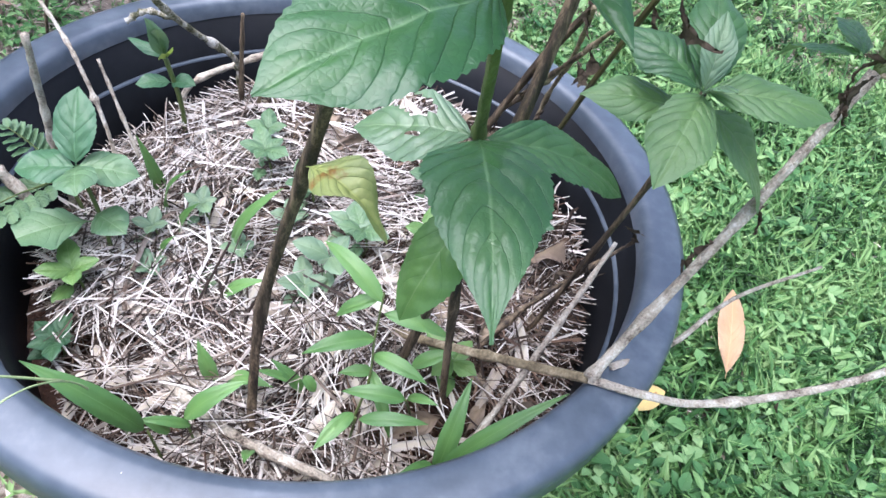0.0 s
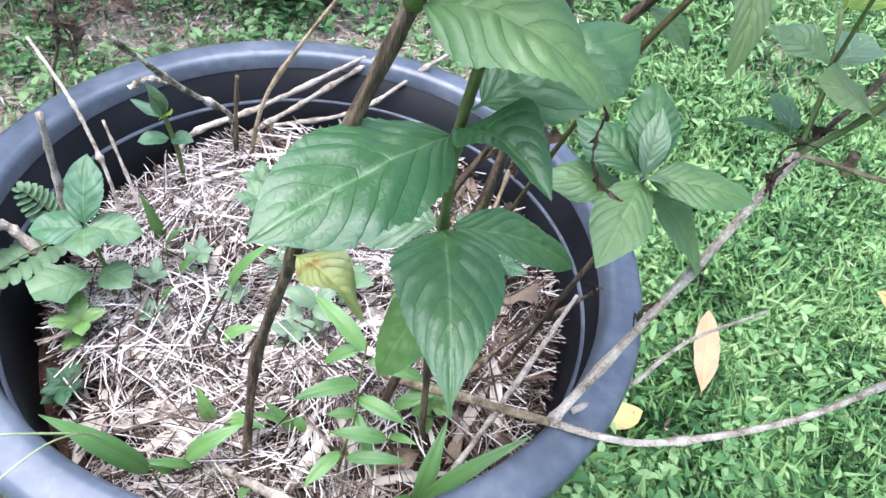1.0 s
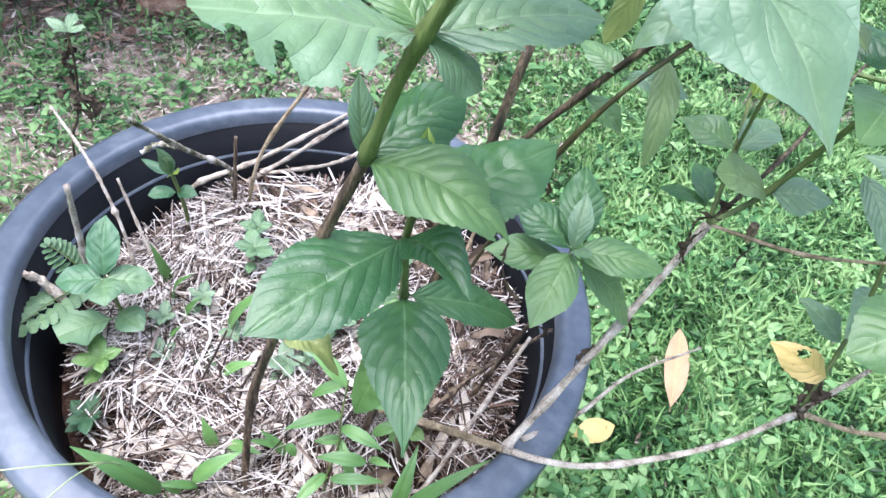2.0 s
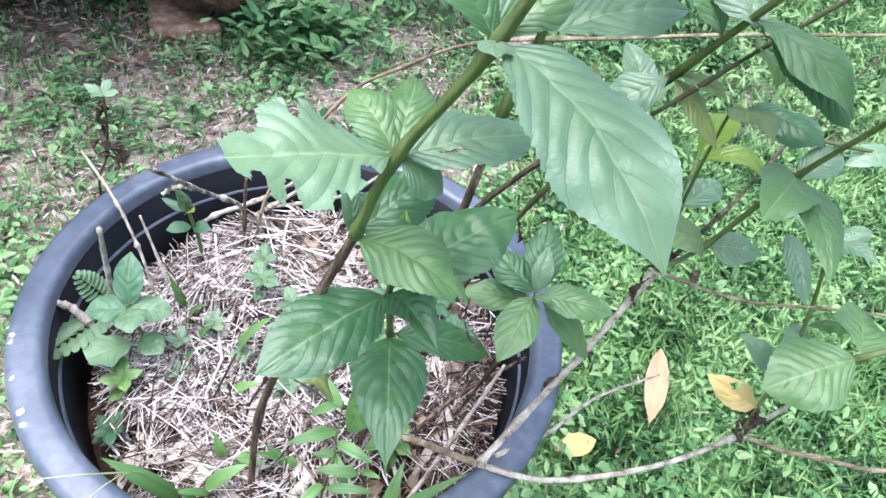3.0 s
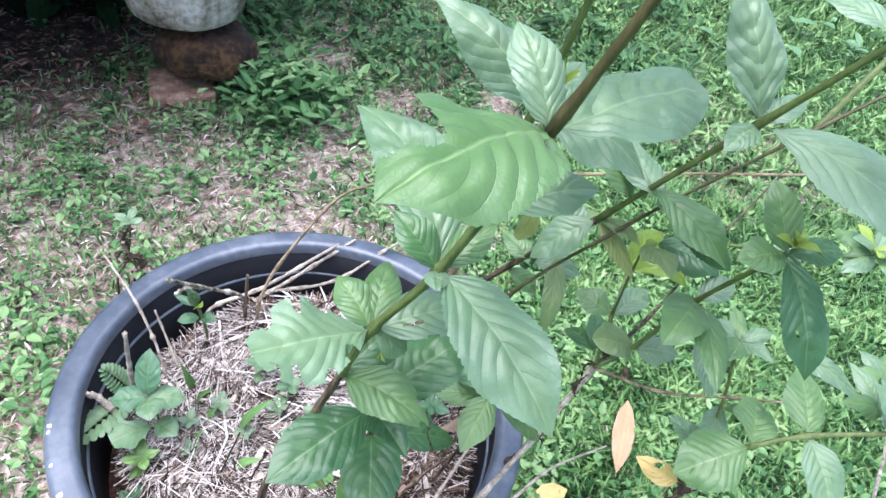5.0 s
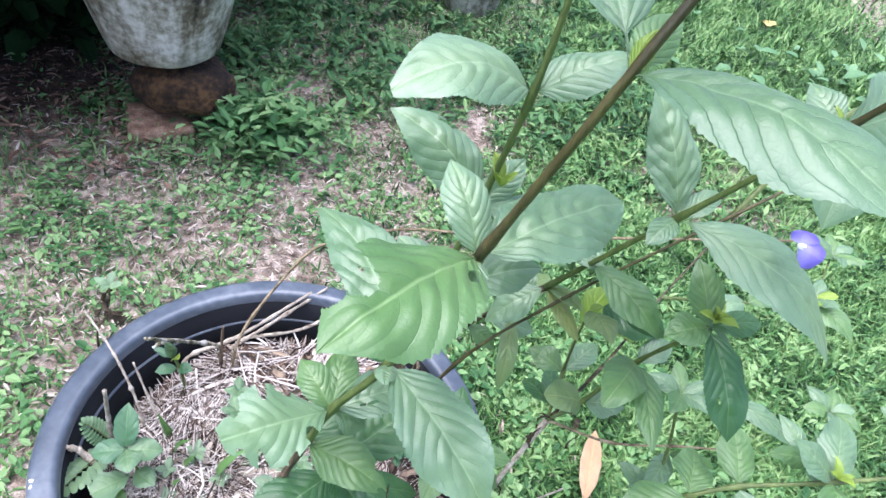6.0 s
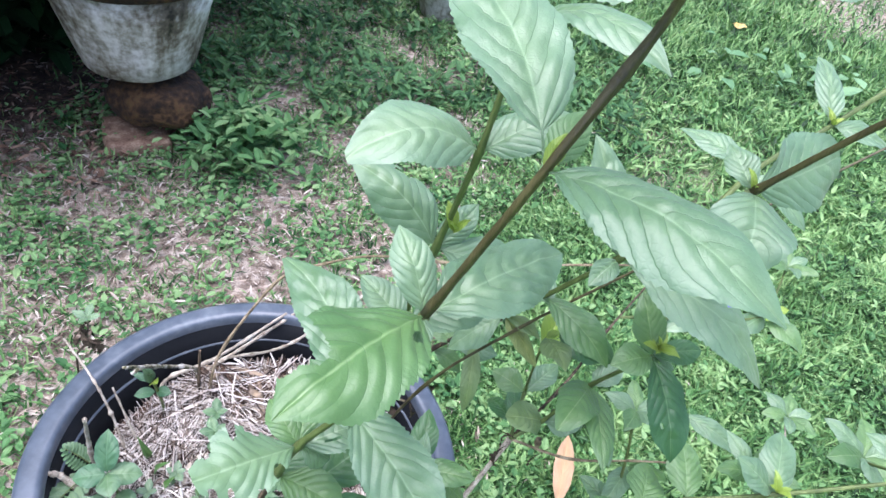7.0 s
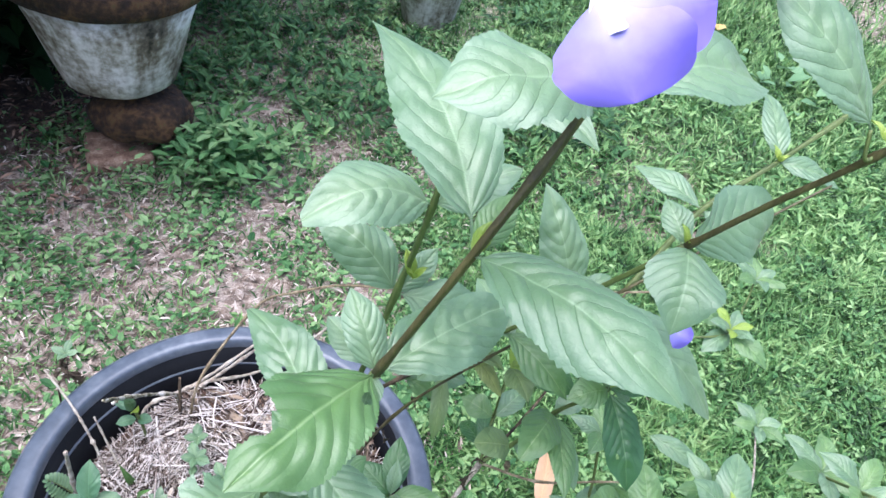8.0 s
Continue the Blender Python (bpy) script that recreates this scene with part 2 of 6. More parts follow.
def ground_surface():
    """Crumbly dirt that turns to rough grass away from the bare strip by the pots."""
    m, nt, b, ln = shader("garden_ground")
    pos = nt.nodes.new("ShaderNodeNewGeometry").outputs["Position"]
    f = math_node(nt, "ADD", math_node(nt, "MULTIPLY", noise_tex(nt, 38, 5, pos), 0.65), math_node(nt, "MULTIPLY", noise_tex(nt, 260, 3, pos), 0.35))
    dirt = ramp(nt, f, [(0.36, (0.05, 0.036, 0.026)), (0.48, (0.20, 0.155, 0.12)), (0.62, (0.46, 0.40, 0.34))])
    turf = ramp(nt, f, [(0.34, (0.02, 0.06, 0.015)), (0.5, (0.09, 0.20, 0.05)), (0.66, (0.24, 0.36, 0.13))])
    off = nt.nodes.new("ShaderNodeVectorMath")
    off.operation = "DISTANCE"
    ln.new(pos, off.inputs[0])
    off.inputs[1].default_value = (-0.5, 1.4, 0.0)
    far = math_node(nt, "ADD", off.outputs["Value"], math_node(nt, "MULTIPLY_ADD", noise_tex(nt, 2.5, 4, pos), 1.6, -0.8))
    spot = nt.nodes.new("ShaderNodeVectorMath")
    spot.operation = "DISTANCE"
    ln.new(pos, spot.inputs[0])
    spot.inputs[1].default_value = (2.40, 4.05, 0.0)
    worn = math_node(nt, "ADD", spot.outputs["Value"], math_node(nt, "MULTIPLY_ADD", noise_tex(nt, 4.0, 4, pos), 0.6, -0.3))
    green = math_node(nt, "MULTIPLY", ramp(nt, math_node(nt, "MULTIPLY", far, 0.1), [(0.14, (0, 0, 0)), (0.20, (1, 1, 1))]),
                      ramp(nt, worn, [(0.70, (0, 0, 0)), (0.95, (1, 1, 1))]))
    # Brown soil near the shrubs, with their shade put into its dark colour.
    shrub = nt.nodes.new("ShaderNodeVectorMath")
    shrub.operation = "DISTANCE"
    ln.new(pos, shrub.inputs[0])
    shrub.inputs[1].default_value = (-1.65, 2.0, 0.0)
    shade_dist = math_node(nt, "ADD", shrub.outputs["Value"], math_node(nt, "MULTIPLY_ADD", noise_tex(nt, 5.0, 4, pos), 0.4, -0.2))
    shaded_soil = ramp(nt, f, [(0.36, (0.010, 0.007, 0.005)), (0.50, (0.040, 0.026, 0.018)), (0.66, (0.12, 0.085, 0.06))])
    soil = mix_col(nt, ramp(nt, shade_dist, [(0.75, (0, 0, 0)), (1.0, (1, 1, 1))]), shaded_soil, mix_col(nt, green, dirt, turf))
    ln.new(soil, b.inputs["Base Color"])
    b.inputs["Roughness"].default_value = 0.95
    bump(nt, f, 0.9, 0.006, b)
    return m


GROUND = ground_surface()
PALE_STALK = surface("pale_green_stalk", [(0.3, (0.22, 0.30, 0.12)), (0.7, (0.42, 0.50, 0.26))], 80, 0.6)
LITTER = surface("dead_grass", [(0.15, (0.13, 0.095, 0.07)), (0.5, (0.34, 0.285, 0.23)), (0.95, (0.52, 0.47, 0.41))], 12, 0.8, island=0.9)
GRASS = blade_surface("grass_blade", [(0.15, (0.010, 0.040, 0.008)), (0.40, (0.066, 0.172, 0.046)), (0.62, (0.158, 0.295, 0.094)), (0.9, (0.265, 0.405, 0.160))], rough=0.5, scale=7.0, spec=0.35)
CREEPER = blade_surface("creeping_weed", [(0.12, (0.026, 0.092, 0.028)), (0.45, (0.105, 0.235, 0.080)), (0.8, (0.25, 0.39, 0.165))], rough=0.6, scale=6.0, spec=0.25)
# Deep shade is put into these near-black leaf colours.
SHADED_FOLIAGE = blade_surface("shaded_foliage", [(0.2, (0.003, 0.010, 0.004)), (0.6, (0.010, 0.030, 0.010)), (0.9, (0.02, 0.058, 0.019))], rough=0.85, thin=0.04, spec=0.08)
# Darker copy of the creeping weed colours, shade included.
WEED_SHADE_TONE = blade_surface("weed_shade_tone", [(0.12, (0.012, 0.045, 0.016)), (0.45, (0.045, 0.125, 0.042)), (0.8, (0.11, 0.23, 0.085))], rough=0.6, scale=6.0, spec=0.25)
PALE_WEED = blade_surface("pale_weed", [(0.2, (0.10, 0.21, 0.095)), (0.8, (0.18, 0.31, 0.16))], rough=0.6, spec=0.2)


def plastic():
    m, nt, b, ln = shader("black_plastic")
    pos = nt.nodes.new("ShaderNodeNewGeometry").outputs["Position"]
    dust = math_node(nt, "ADD", math_node(nt, "MULTIPLY", noise_tex(nt, 14, 6, pos, 0.65), 0.7), math_node(nt, "MULTIPLY", noise_tex(nt, 160, 3, pos), 0.3))
    ln.new(ramp(nt, dust, [(0.35, (0.004, 0.0045, 0.0055)), (0.62, (0.008, 0.009, 0.011)), (0.8, (0.035, 0.036, 0.038))]), b.inputs["Base Color"])
    ln.new(math_node(nt, "MULTIPLY_ADD", dust, 0.35, 0.28), b.inputs["Roughness"])
    b.inputs["Specular IOR Level"].default_value = 0.16
    bump(nt, noise_tex(nt, 420, 3, pos), 0.15, 0.0006, b)
    return m


def concrete():
    m, nt, b, ln = shader("weathered_concrete")
    pos = nt.nodes.new("ShaderNodeNewGeometry").outputs["Position"]
    mp = nt.nodes.new("ShaderNodeMapping")
    mp.inputs["Scale"].default_value = (1.2, 1.2, 0.22)
    ln.new(pos, mp.inputs["Vector"])
    a = noise_tex(nt, 6.5, 8, mp.outputs["Vector"], 0.6)
    c = noise_tex(nt, 60, 5, pos)
    f = math_node(nt, "ADD", math_node(nt, "MULTIPLY", a, 0.75), math_node(nt, "MULTIPLY", c, 0.25))
    ln.new(ramp(nt, f, [(0.37, (0.03, 0.026, 0.016)), (0.45, (0.16, 0.135, 0.095)), (0.51, (0.38, 0.355, 0.30)), (0.57, (0.64, 0.62, 0.58)), (0.66, (0.84, 0.83, 0.81))]), b.inputs["Base Color"])
    b.inputs["Roughness"].default_value = 0.85
    bump(nt, f, 0.6, 0.006, b)
    return m


PLASTIC, CONCRETE = plastic(), concrete()
# The rim's bluish sky reflection is put into this colour, along with dust.
DUSTY_SHEEN = surface("dusty_sheen_plastic", [(0.3, (0.037, 0.049, 0.065)), (0.5, (0.064, 0.081, 0.104)), (0.72, (0.125, 0.146, 0.17))], 16, 0.34, 0.15, 0.0006)
CHIP = surface("pale_scuff", [(0.35, (0.16, 0.16, 0.18)), (0.5, (0.5, 0.5, 0.52)), (0.65, (0.68, 0.68, 0.7))], 200, 0.8)
ROCK = surface("mossy_rock", [(0.36, (0.004, 0.003, 0.002)), (0.48, (0.026, 0.014, 0.006)), (0.58, (0.088, 0.046, 0.016)), (0.68, (0.06, 0.062, 0.016))], 9, 0.95, 0.9, 0.01)
BRICK = surface("old_brick", [(0.3, (0.07, 0.036, 0.022)), (0.5, (0.21, 0.13, 0.085)), (0.66, (0.37, 0.28, 0.20))], 30, 0.95, 0.7, 0.004)

# ---- building helpers ----
WORLD_AT = {}


def thing(name, at, label, category, group="", kind=""):
    ob = new(name)
    ob.location, ob.empty_display_size = at, 0.05
    WORLD_AT[ob] = Vector(at)
    return tagged(ob, label, category, group, kind)


def mesh_object(name, verts, faces, mat, parent=None, label="", uvs=None, smooth=True, at=None):
    """One mesh object; verts in world metres, its origin at the given place or at its first vertex."""
    v = np.asarray(verts, float)
    at = np.asarray(v[0] if at is None else at, float)
    me = bpy.data.meshes.new(name)
    me.from_pydata((v - at).tolist(), [], faces)
    me.materials.append(mat)
    if smooth:
        me.shade_smooth()
    if uvs is not None:
        layer = me.uv_layers.new(name="UVMap")
        idx = np.empty(len(me.loops), int)
        me.loops.foreach_get("vertex_index", idx)
        layer.data.foreach_set("uv", np.asarray(uvs, np.float32)[idx].ravel())
    ob = new(name, me)
    WORLD_AT[ob] = Vector(at)
    if parent:
        ob.parent = parent
        ob.location = Vector(at) - WORLD_AT[parent]
    else:
        ob.location = at
    if label:
        ob["label"] = label
    return ob


def curve_points(pts, per=6):
    """A smooth line through the given places."""
    p = np.asarray(pts, float)
    q = np.vstack([2 * p[0] - p[1], p, 2 * p[-1] - p[-2]])
    out = []
    for i in range(1, len(q) - 2):
        for s in np.linspace(0, 1, per, endpoint=False):
            a, b, c, d = q[i - 1], q[i], q[i + 1], q[i + 2]
            out.append(0.5 * (2 * b + (c - a) * s + (2 * a - 5 * b + 4 * c - d) * s * s + (3 * b - a - 3 * c + d) * s ** 3))
    out.append(p[-1])
    return np.array(out)


def tube(name, pts, r0, r1, mat, parent=None, label="", sides=8, per=6, knots=(), rough=0.08, seed=0, ridge=0.0):
    """A tapering stem or twig with a slightly uneven surface; knots: shares of its length where it swells."""
    c = curve_points(pts, per)
    n = len(c)
    rng = np.random.default_rng(seed + 11)
    tang = np.gradient(c, axis=0)
    tang /= np.linalg.norm(tang, axis=1)[:, None] + 1e-9
    ref = np.array([0.3, 0.9, 0.2]) if abs(tang[0][2]) > 0.8 else np.array([0, 0, 1.0])
    verts, faces = [], []
    for i in range(n):
        s = i / (n - 1)
        x = np.cross(tang[i], ref)
        x /= np.linalg.norm(x) + 1e-9
        y = np.cross(tang[i], x)
        r = r0 + (r1 - r0) * s
        r *= 1 + 0.6 * rng.uniform(-rough, rough)
        for k in knots:
            r *= 1 + 0.45 * math.exp(-((s - k) * n / 1.2) ** 2)
        for j in range(sides):
            a = 2 * math.pi * j / sides
            verts.append(c[i] + (x * math.cos(a) + y * math.sin(a)) * r * (1 + ridge * math.cos(4 * a) + rng.uniform(-rough, rough)))
    for i in range(n - 1):
        for j in range(sides):
            k = (j + 1) % sides
            faces.append((i * sides + j, i * sides + k, (i + 1) * sides + k, (i + 1) * sides + j))
    faces += [tuple(range(sides))[::-1], tuple(range((n - 1) * sides, n * sides))]
    return mesh_object(name, verts, faces, mat, parent, label, at=c[0])


LEAF_SEED = [0]


def leaf(parent, base, tip, width, mat=None, name="leaf", label="", arch=0.10, fold=0.14, wave=0.08, up=(0, -0.25, 1), veins=8,
         quilt=1.0, blunt=0.0, chew=0.0, hole=(), fat=0.45, stalk=0.05, sharp=0.95, nu=16, nv=0, serr=0.021, twist=0.0, lobes=0.0, bend=0.0):
    """A leaf from its stalk's foot to its tip: arched, folded along the midrib, puckered between the veins, with an uneven rim."""
    LEAF_SEED[0] += 1
    rng = np.random.default_rng(LEAF_SEED[0])
    base, tip = np.asarray(base, float), np.asarray(tip, float)
    ax = tip - base
    length = np.linalg.norm(ax)
    ax /= length
    up = np.asarray(up, float)
    nz = up - ax * (up @ ax)
    if np.linalg.norm(nz) < 1e-3:
        nz = np.array([0, -1.0, 0]) - ax * ax[1] * -1
    nz /= np.linalg.norm(nz)
    side = np.cross(ax, nz)
    teeth = int(min(max(length / 0.0034, 9), 27))
    if nv == 0:
        nv = 3 * teeth
        nu = nu if length > 0.04 else 10
    else:
        teeth = max(nv // 3, 1)
    u = np.linspace(-1, 1, nu + 1)[None, :]
    v = np.linspace(0, 1, nv + 1)[:, None]
    peak = fat
    a = sharp * peak / (1 - peak)
    vv = np.clip((v - stalk) / (1 - stalk), 0, 1) * (1 - blunt)
    prof = vv ** a * (1 - vv) ** sharp / (peak ** a * (1 - peak) ** sharp)
    prof = np.maximum(prof, 0.03)
    ph = rng.uniform(0, 6.28)
    row = np.arange(nv + 1)
    saw = [((row + k) % 3 / 2 * 2 - 1) * rng.uniform(0.4, 1.5, teeth + 2)[(row + k) // 3] for k in (0, 1)]
    edge = 1 + serr * np.where(u > 0, saw[0][:, None], saw[1][:, None]) + 0.03 * np.sin(v * 11 + ph * 2) + 0.02 * np.sin(v * 23 + ph * 5 + np.where(u > 0, 0, 2)) + lobes * np.cos(v * 17 + 1.0)
    half = width / 2 * prof
    x = u * half * (1 + (edge - 1) * np.abs(u) ** 3)
    sway = bend * length * 4 * v * (1 - v)
    y = v * length + 0 * u
    vd = v + 0.018 * np.sin(v * 13 + ph * 3 + np.where(u > 0, 0, 2.2)) + np.where(u < 0, rng.uniform(-0.05, 0.05), 0) * np.minimum(np.abs(u) * 5, 1)
    swell = np.abs(np.sin(math.pi * veins * (vd - 0.30 * np.abs(u) ** 1.35)))
    puck = quilt * np.clip((0.97 - v) / 0.4, 0, 1) * 0.0013 * (width / 0.045) * (swell - 0.6) * np.minimum(np.abs(u) * 4, 1) * (1 - np.abs(u) ** 4) * np.minimum(prof * 1.5, 1)
    z = arch * length * 4 * v * (1 - v) + fold * np.abs(x) - rng.uniform(0.05, 0.45) * np.abs(x) ** 2 / (width / 2) + puck * rng.uniform(0.7, 1.3)
    z = z + wave * width * np.abs(u) ** 2 * np.sin(v * 7.5 + ph + np.where(u > 0, 0, 1.9)) * np.minimum(prof * 1.4, 1)
    z = z - 0.0007 * np.exp(-(u / 0.08) ** 2)
    for k in range(4 if quilt else 0):
        a1, a2, a3 = rng.uniform(0, 6.28, 3)
        wl = 0.16 + 0.07 * k
        z = z + quilt * width * 0.009 * np.sin((x * math.cos(a1) + y * math.sin(a1)) / (width * wl) * 2.6 + a2) * np.sin((y * math.cos(a1) - x * math.sin(a1)) / (width * wl) * 2.1 + a3) * np.minimum(prof * 1.5, 1)
    if twist:
        tw = twist * v
        x, z = x * np.cos(tw) - (z - arch * length * 4 * v * (1 - v)) * np.sin(tw), z + x * np.sin(tw)
    verts = base + (x + sway)[..., None] * side + y[..., None] * ax + z[..., None] * nz
    verts = verts.reshape(-1, 3)
    uvs = np.stack([np.broadcast_to(u * 0.5 + 0.5, x.shape), np.broadcast_to(vd, x.shape)], -1).reshape(-1, 2)
    faces = []
    w = nu + 1
    for i in range(nv):
        for j in range(nu):
            um, vm = u[0, j] + 1 / nu, v[i, 0] + 0.5 / nv
            if chew:
                q = noise.noise(Vector((um * width * 45 + ph, vm * length * 50, ph)))
                if abs(um) > 0.3 and vm > 0.25 and q > 0.55 - chew * (0.4 + abs(um) * 0.6):
                    continue
            if any(((um - h[0]) / h[2]) ** 2 + ((vm - h[1]) / h[3]) ** 2 < 1 for h in hole):
                continue
            faces.append((i * w + j, i * w + j + 1, (i + 1) * w + j + 1, (i + 1) * w + j))
    return mesh_object(name, verts, faces, mat or LEAF, parent, label, uvs, at=base)


def many_blades(name, xyz, length, width, azim, lean, curl, mat, label, category):
    """Grass as one mesh: each blade a bent, tapering strip with a keel."""
    n = len(xyz)
    d = np.stack([np.cos(azim), np.sin(azim), np.zeros(n)], 1)
    s = np.stack([-np.sin(azim), np.cos(azim), np.zeros(n)], 1) * (width / 2)[:, None]
    zz = np.array([0, 0, 1.0])
    p1 = xyz + d * (length * np.sin(lean) * 0.5)[:, None] + zz * (length * np.cos(lean) * 0.5)[:, None]
    l2 = np.minimum(lean + curl, 2.4)
    p2 = p1 + d * (length * np.sin(l2) * 0.5)[:, None] + zz * (length * np.cos(l2) * 0.5)[:, None]
    keel = zz * (width * 0.25)[:, None]
    v = np.stack([xyz - s * 0.6, xyz + s * 0.6, p1 - s + keel, p1 - keel * 0.2, p1 + s + keel, p2], 1).reshape(-1, 3)
    k = np.arange(n)[:, None] * 6
    f3 = np.concatenate([k + [0, 3, 2], k + [0, 1, 3], k + [1, 4, 3], k + [2, 3, 5], k + [3, 4, 5]], 0)
    ob = mesh_object(name, v, f3.tolist(), mat, smooth=False, at=(0, 0, 0))
    return tagged(ob, label, category, kind="stuff")


def many_leaves(name, xyz, size, azim, tilt, mat, label, category, slim=0.6, parent=None):
    """Small flat weed leaves as one mesh, each an ovate blade folded on its midrib."""
    n = len(xyz)
    d = np.stack([np.cos(azim) * np.cos(tilt), np.sin(azim) * np.cos(tilt), np.sin(tilt)], 1)
    s = np.stack([-np.sin(azim), np.cos(azim), np.zeros(n)], 1)
    up = np.cross(d, s)
    L = size[:, None]
    w = L * slim / 2
    pts = [xyz, xyz + d * L * 0.35 - s * w + up * w * 0.3, xyz + d * L * 0.35 + s * w + up * w * 0.3, xyz + d * L * 0.4,
           xyz + d * L * 0.75 - s * w * 0.7 + up * w * 0.15, xyz + d * L * 0.75 + s * w * 0.7 + up * w * 0.15, xyz + d * L - up * L * 0.08]
    v = np.stack(pts, 1).reshape(-1, 3)
    k = np.arange(n)[:, None] * 7
    f = np.concatenate([k + [0, 3, 1], k + [0, 2, 3], k + [1, 3, 4], k + [2, 5, 3], k + [4, 3, 6], k + [3, 5, 6]], 0)
    ob = mesh_object(name, v, f.tolist(), mat, parent, smooth=False, at=xyz[0] if parent else (0, 0, 0))
    if not parent:
        tagged(ob, label, category, kind="stuff")
    return ob


def lathe(name, profile, centre, mat, parent, label="", seg=72, wob=0.0):
    """A turned body from (radius, height) pairs."""
    verts, faces = [], []
    for i in range(seg):
        a = 2 * math.pi * i / seg
        for r, z in profile:
            q = 1 + wob * noise.noise(Vector((math.cos(a) * 2, math.sin(a) * 2, z * 9)))
            verts.append((centre[0] + r * q * math.cos(a), centre[1] + r * q * math.sin(a), centre[2] + z))
    m = len(profile)
    for i in range(seg):
        k = (i + 1) % seg
        for j in range(m - 1):
            faces.append((i * m + j, k * m + j, k * m + j + 1, i * m + j + 1))
    return mesh_object(name, verts, faces, mat, parent, label, at=centre)


# ---- ground ----
def ground_height(x, y):
    dip = np.clip((y - 0.6) / 1.2, 0, 1) * np.clip((0.6 - x) / 1.0, 0, 1)
    return -0.045 * dip + 0.008 * np.sin(x * 3.1 + 1) * np.sin(y * 2.7)


def build_ground():
    gx = np.concatenate([[-60, -20, -8], np.linspace(-3, 4.5, 76), [9, 20, 60]])
    gy = np.concatenate([[-60, -20, -6], np.linspace(-2, 6, 81), [12, 25, 60]])
    X, Y = np.meshgrid(gx, gy)
    rng = np.random.default_rng(3)
    Z = ground_height(X, Y) + rng.normal(0, 0.003, X.shape) - 0.004
    v = np.stack([X, Y, Z], -1).reshape(-1, 3)
    w = len(gx)
    f = [(i * w + j, i * w + j + 1, (i + 1) * w + j + 1, (i + 1) * w + j) for i in range(len(gy) - 1) for j in range(w - 1)]
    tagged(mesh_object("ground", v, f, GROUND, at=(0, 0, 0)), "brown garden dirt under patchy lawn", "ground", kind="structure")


build_ground()

POT = (-0.084, 0.326, 0.0)
POT_TOP = 0.4625


# ---- the large black pot ----
def build_pot():
    pot = thing("plant_pot", POT, "large round black plastic pot with a wide rim, filled with soil", "plant pot")
    h = POT_TOP
    body = [(0.02, 0.004), (0.160, 0.004), (0.168, 0.012), (0.190, 0.20), (0.2125, h - 0.045), (0.2125, h - 0.012),
            (0.207, h - 0.012), (0.2065, h - 0.047), (0.2035, h - 0.049), (0.198, h - 0.11), (0.180, 0.2), (0.16, 0.02), (0.02, 0.02)]
    lathe("body", body, POT, PLASTIC, pot, seg=96)
    rim = [(0.2065, h - 0.014), (0.2075, h - 0.004), (0.2105, h - 0.0005), (0.2150, h), (0.229, h - 0.001), (0.2335, h - 0.003), (0.2352, h - 0.008),
           (0.2345, h - 0.028), (0.2325, h - 0.030), (0.231, h - 0.028), (0.231, h - 0.008), (0.2128, h - 0.007)]
    lathe("rim", rim, POT, DUSTY_SHEEN, pot, "rolled rim with dust and a bluish sky sheen in its colour", seg=128)
    lathe("ledge", [(0.2040, h - 0.0495), (0.2038, h - 0.0478), (0.2056, h - 0.0466), (0.2068, h - 0.0470)], POT, DUSTY_SHEEN, pot, "pale ledge inside the pot wall", seg=96)
    rng = np.random.default_rng(12)
    for a, r, k in ((3.60, 0.2320, 0.0042), (3.63, 0.2328, 0.003), (3.78, 0.2322, 0.0028), (3.92, 0.2315, 0.0045), (3.97, 0.2325, 0.0042), (4.60, 0.222, 0.0013)):
        k *= 0.62
        c = np.array([POT[0] + (r - 0.003) * math.cos(a), POT[1] + (r - 0.003) * math.sin(a), h - 0.0008])
        pts = [c + [k * rng.uniform(0.6, 1.2) * math.cos(q), k * rng.uniform(0.6, 1.6) * math.sin(q), 0.0] for q in np.linspace(0, 5.5, 8)]
        mesh_object("scuff", [c + [0, 0, 0.0008], *pts], [(0, 1 + i, 1 + (i + 1) % 8) for i in range(8)], CHIP, pot, "pale scuffed chip")
    return pot


build_pot()


def soil_height(x, y):
    r = np.hypot(x - POT[0], y - POT[1])
    return 0.372 + 0.020 * (y - 0.33) / 0.2 + 0.006 * np.sin(x * 31 + 2) * np.sin(y * 27) - 0.012 * np.clip((r - 0.15) / 0.05, 0, 1)


def build_soil():
    verts, faces = [(POT[0], POT[1], float(soil_height(POT[0], POT[1])))], []
    rings, seg = 26, 80
    for i in range(1, rings + 1):
        r = 0.199 * i / rings
        for j in range(seg):
            a = 2 * math.pi * j / seg
            x, y = POT[0] + r * math.cos(a), POT[1] + r * math.sin(a)
            z = float(soil_height(x, y)) + 0.006 * noise.noise(Vector((x * 60, y * 60, 0))) - 0.006
            verts.append((x, y, z))
    for j in range(seg):
        faces.append((0, 1 + j, 1 + (j + 1) % seg))
    for i in range(rings - 1):
        for j in range(seg):
            k = (j + 1) % seg
            a, b = 1 + i * seg, 1 + (i + 1) * seg
            faces.append((a + j, b + j, b + k, a + k))
    tagged(mesh_object("potting_soil", verts, faces, SOIL), "crumbly reddish-brown soil filling the black pot", "soil", kind="stuff")


build_soil()


def in_pot(rng, n, rmax=0.195):
    r, a = rmax * np.sqrt(rng.uniform(0, 1, n)), rng.uniform(0, 2 * math.pi, n)
    return POT[0] + r * np.cos(a), POT[1] + r * np.sin(a)


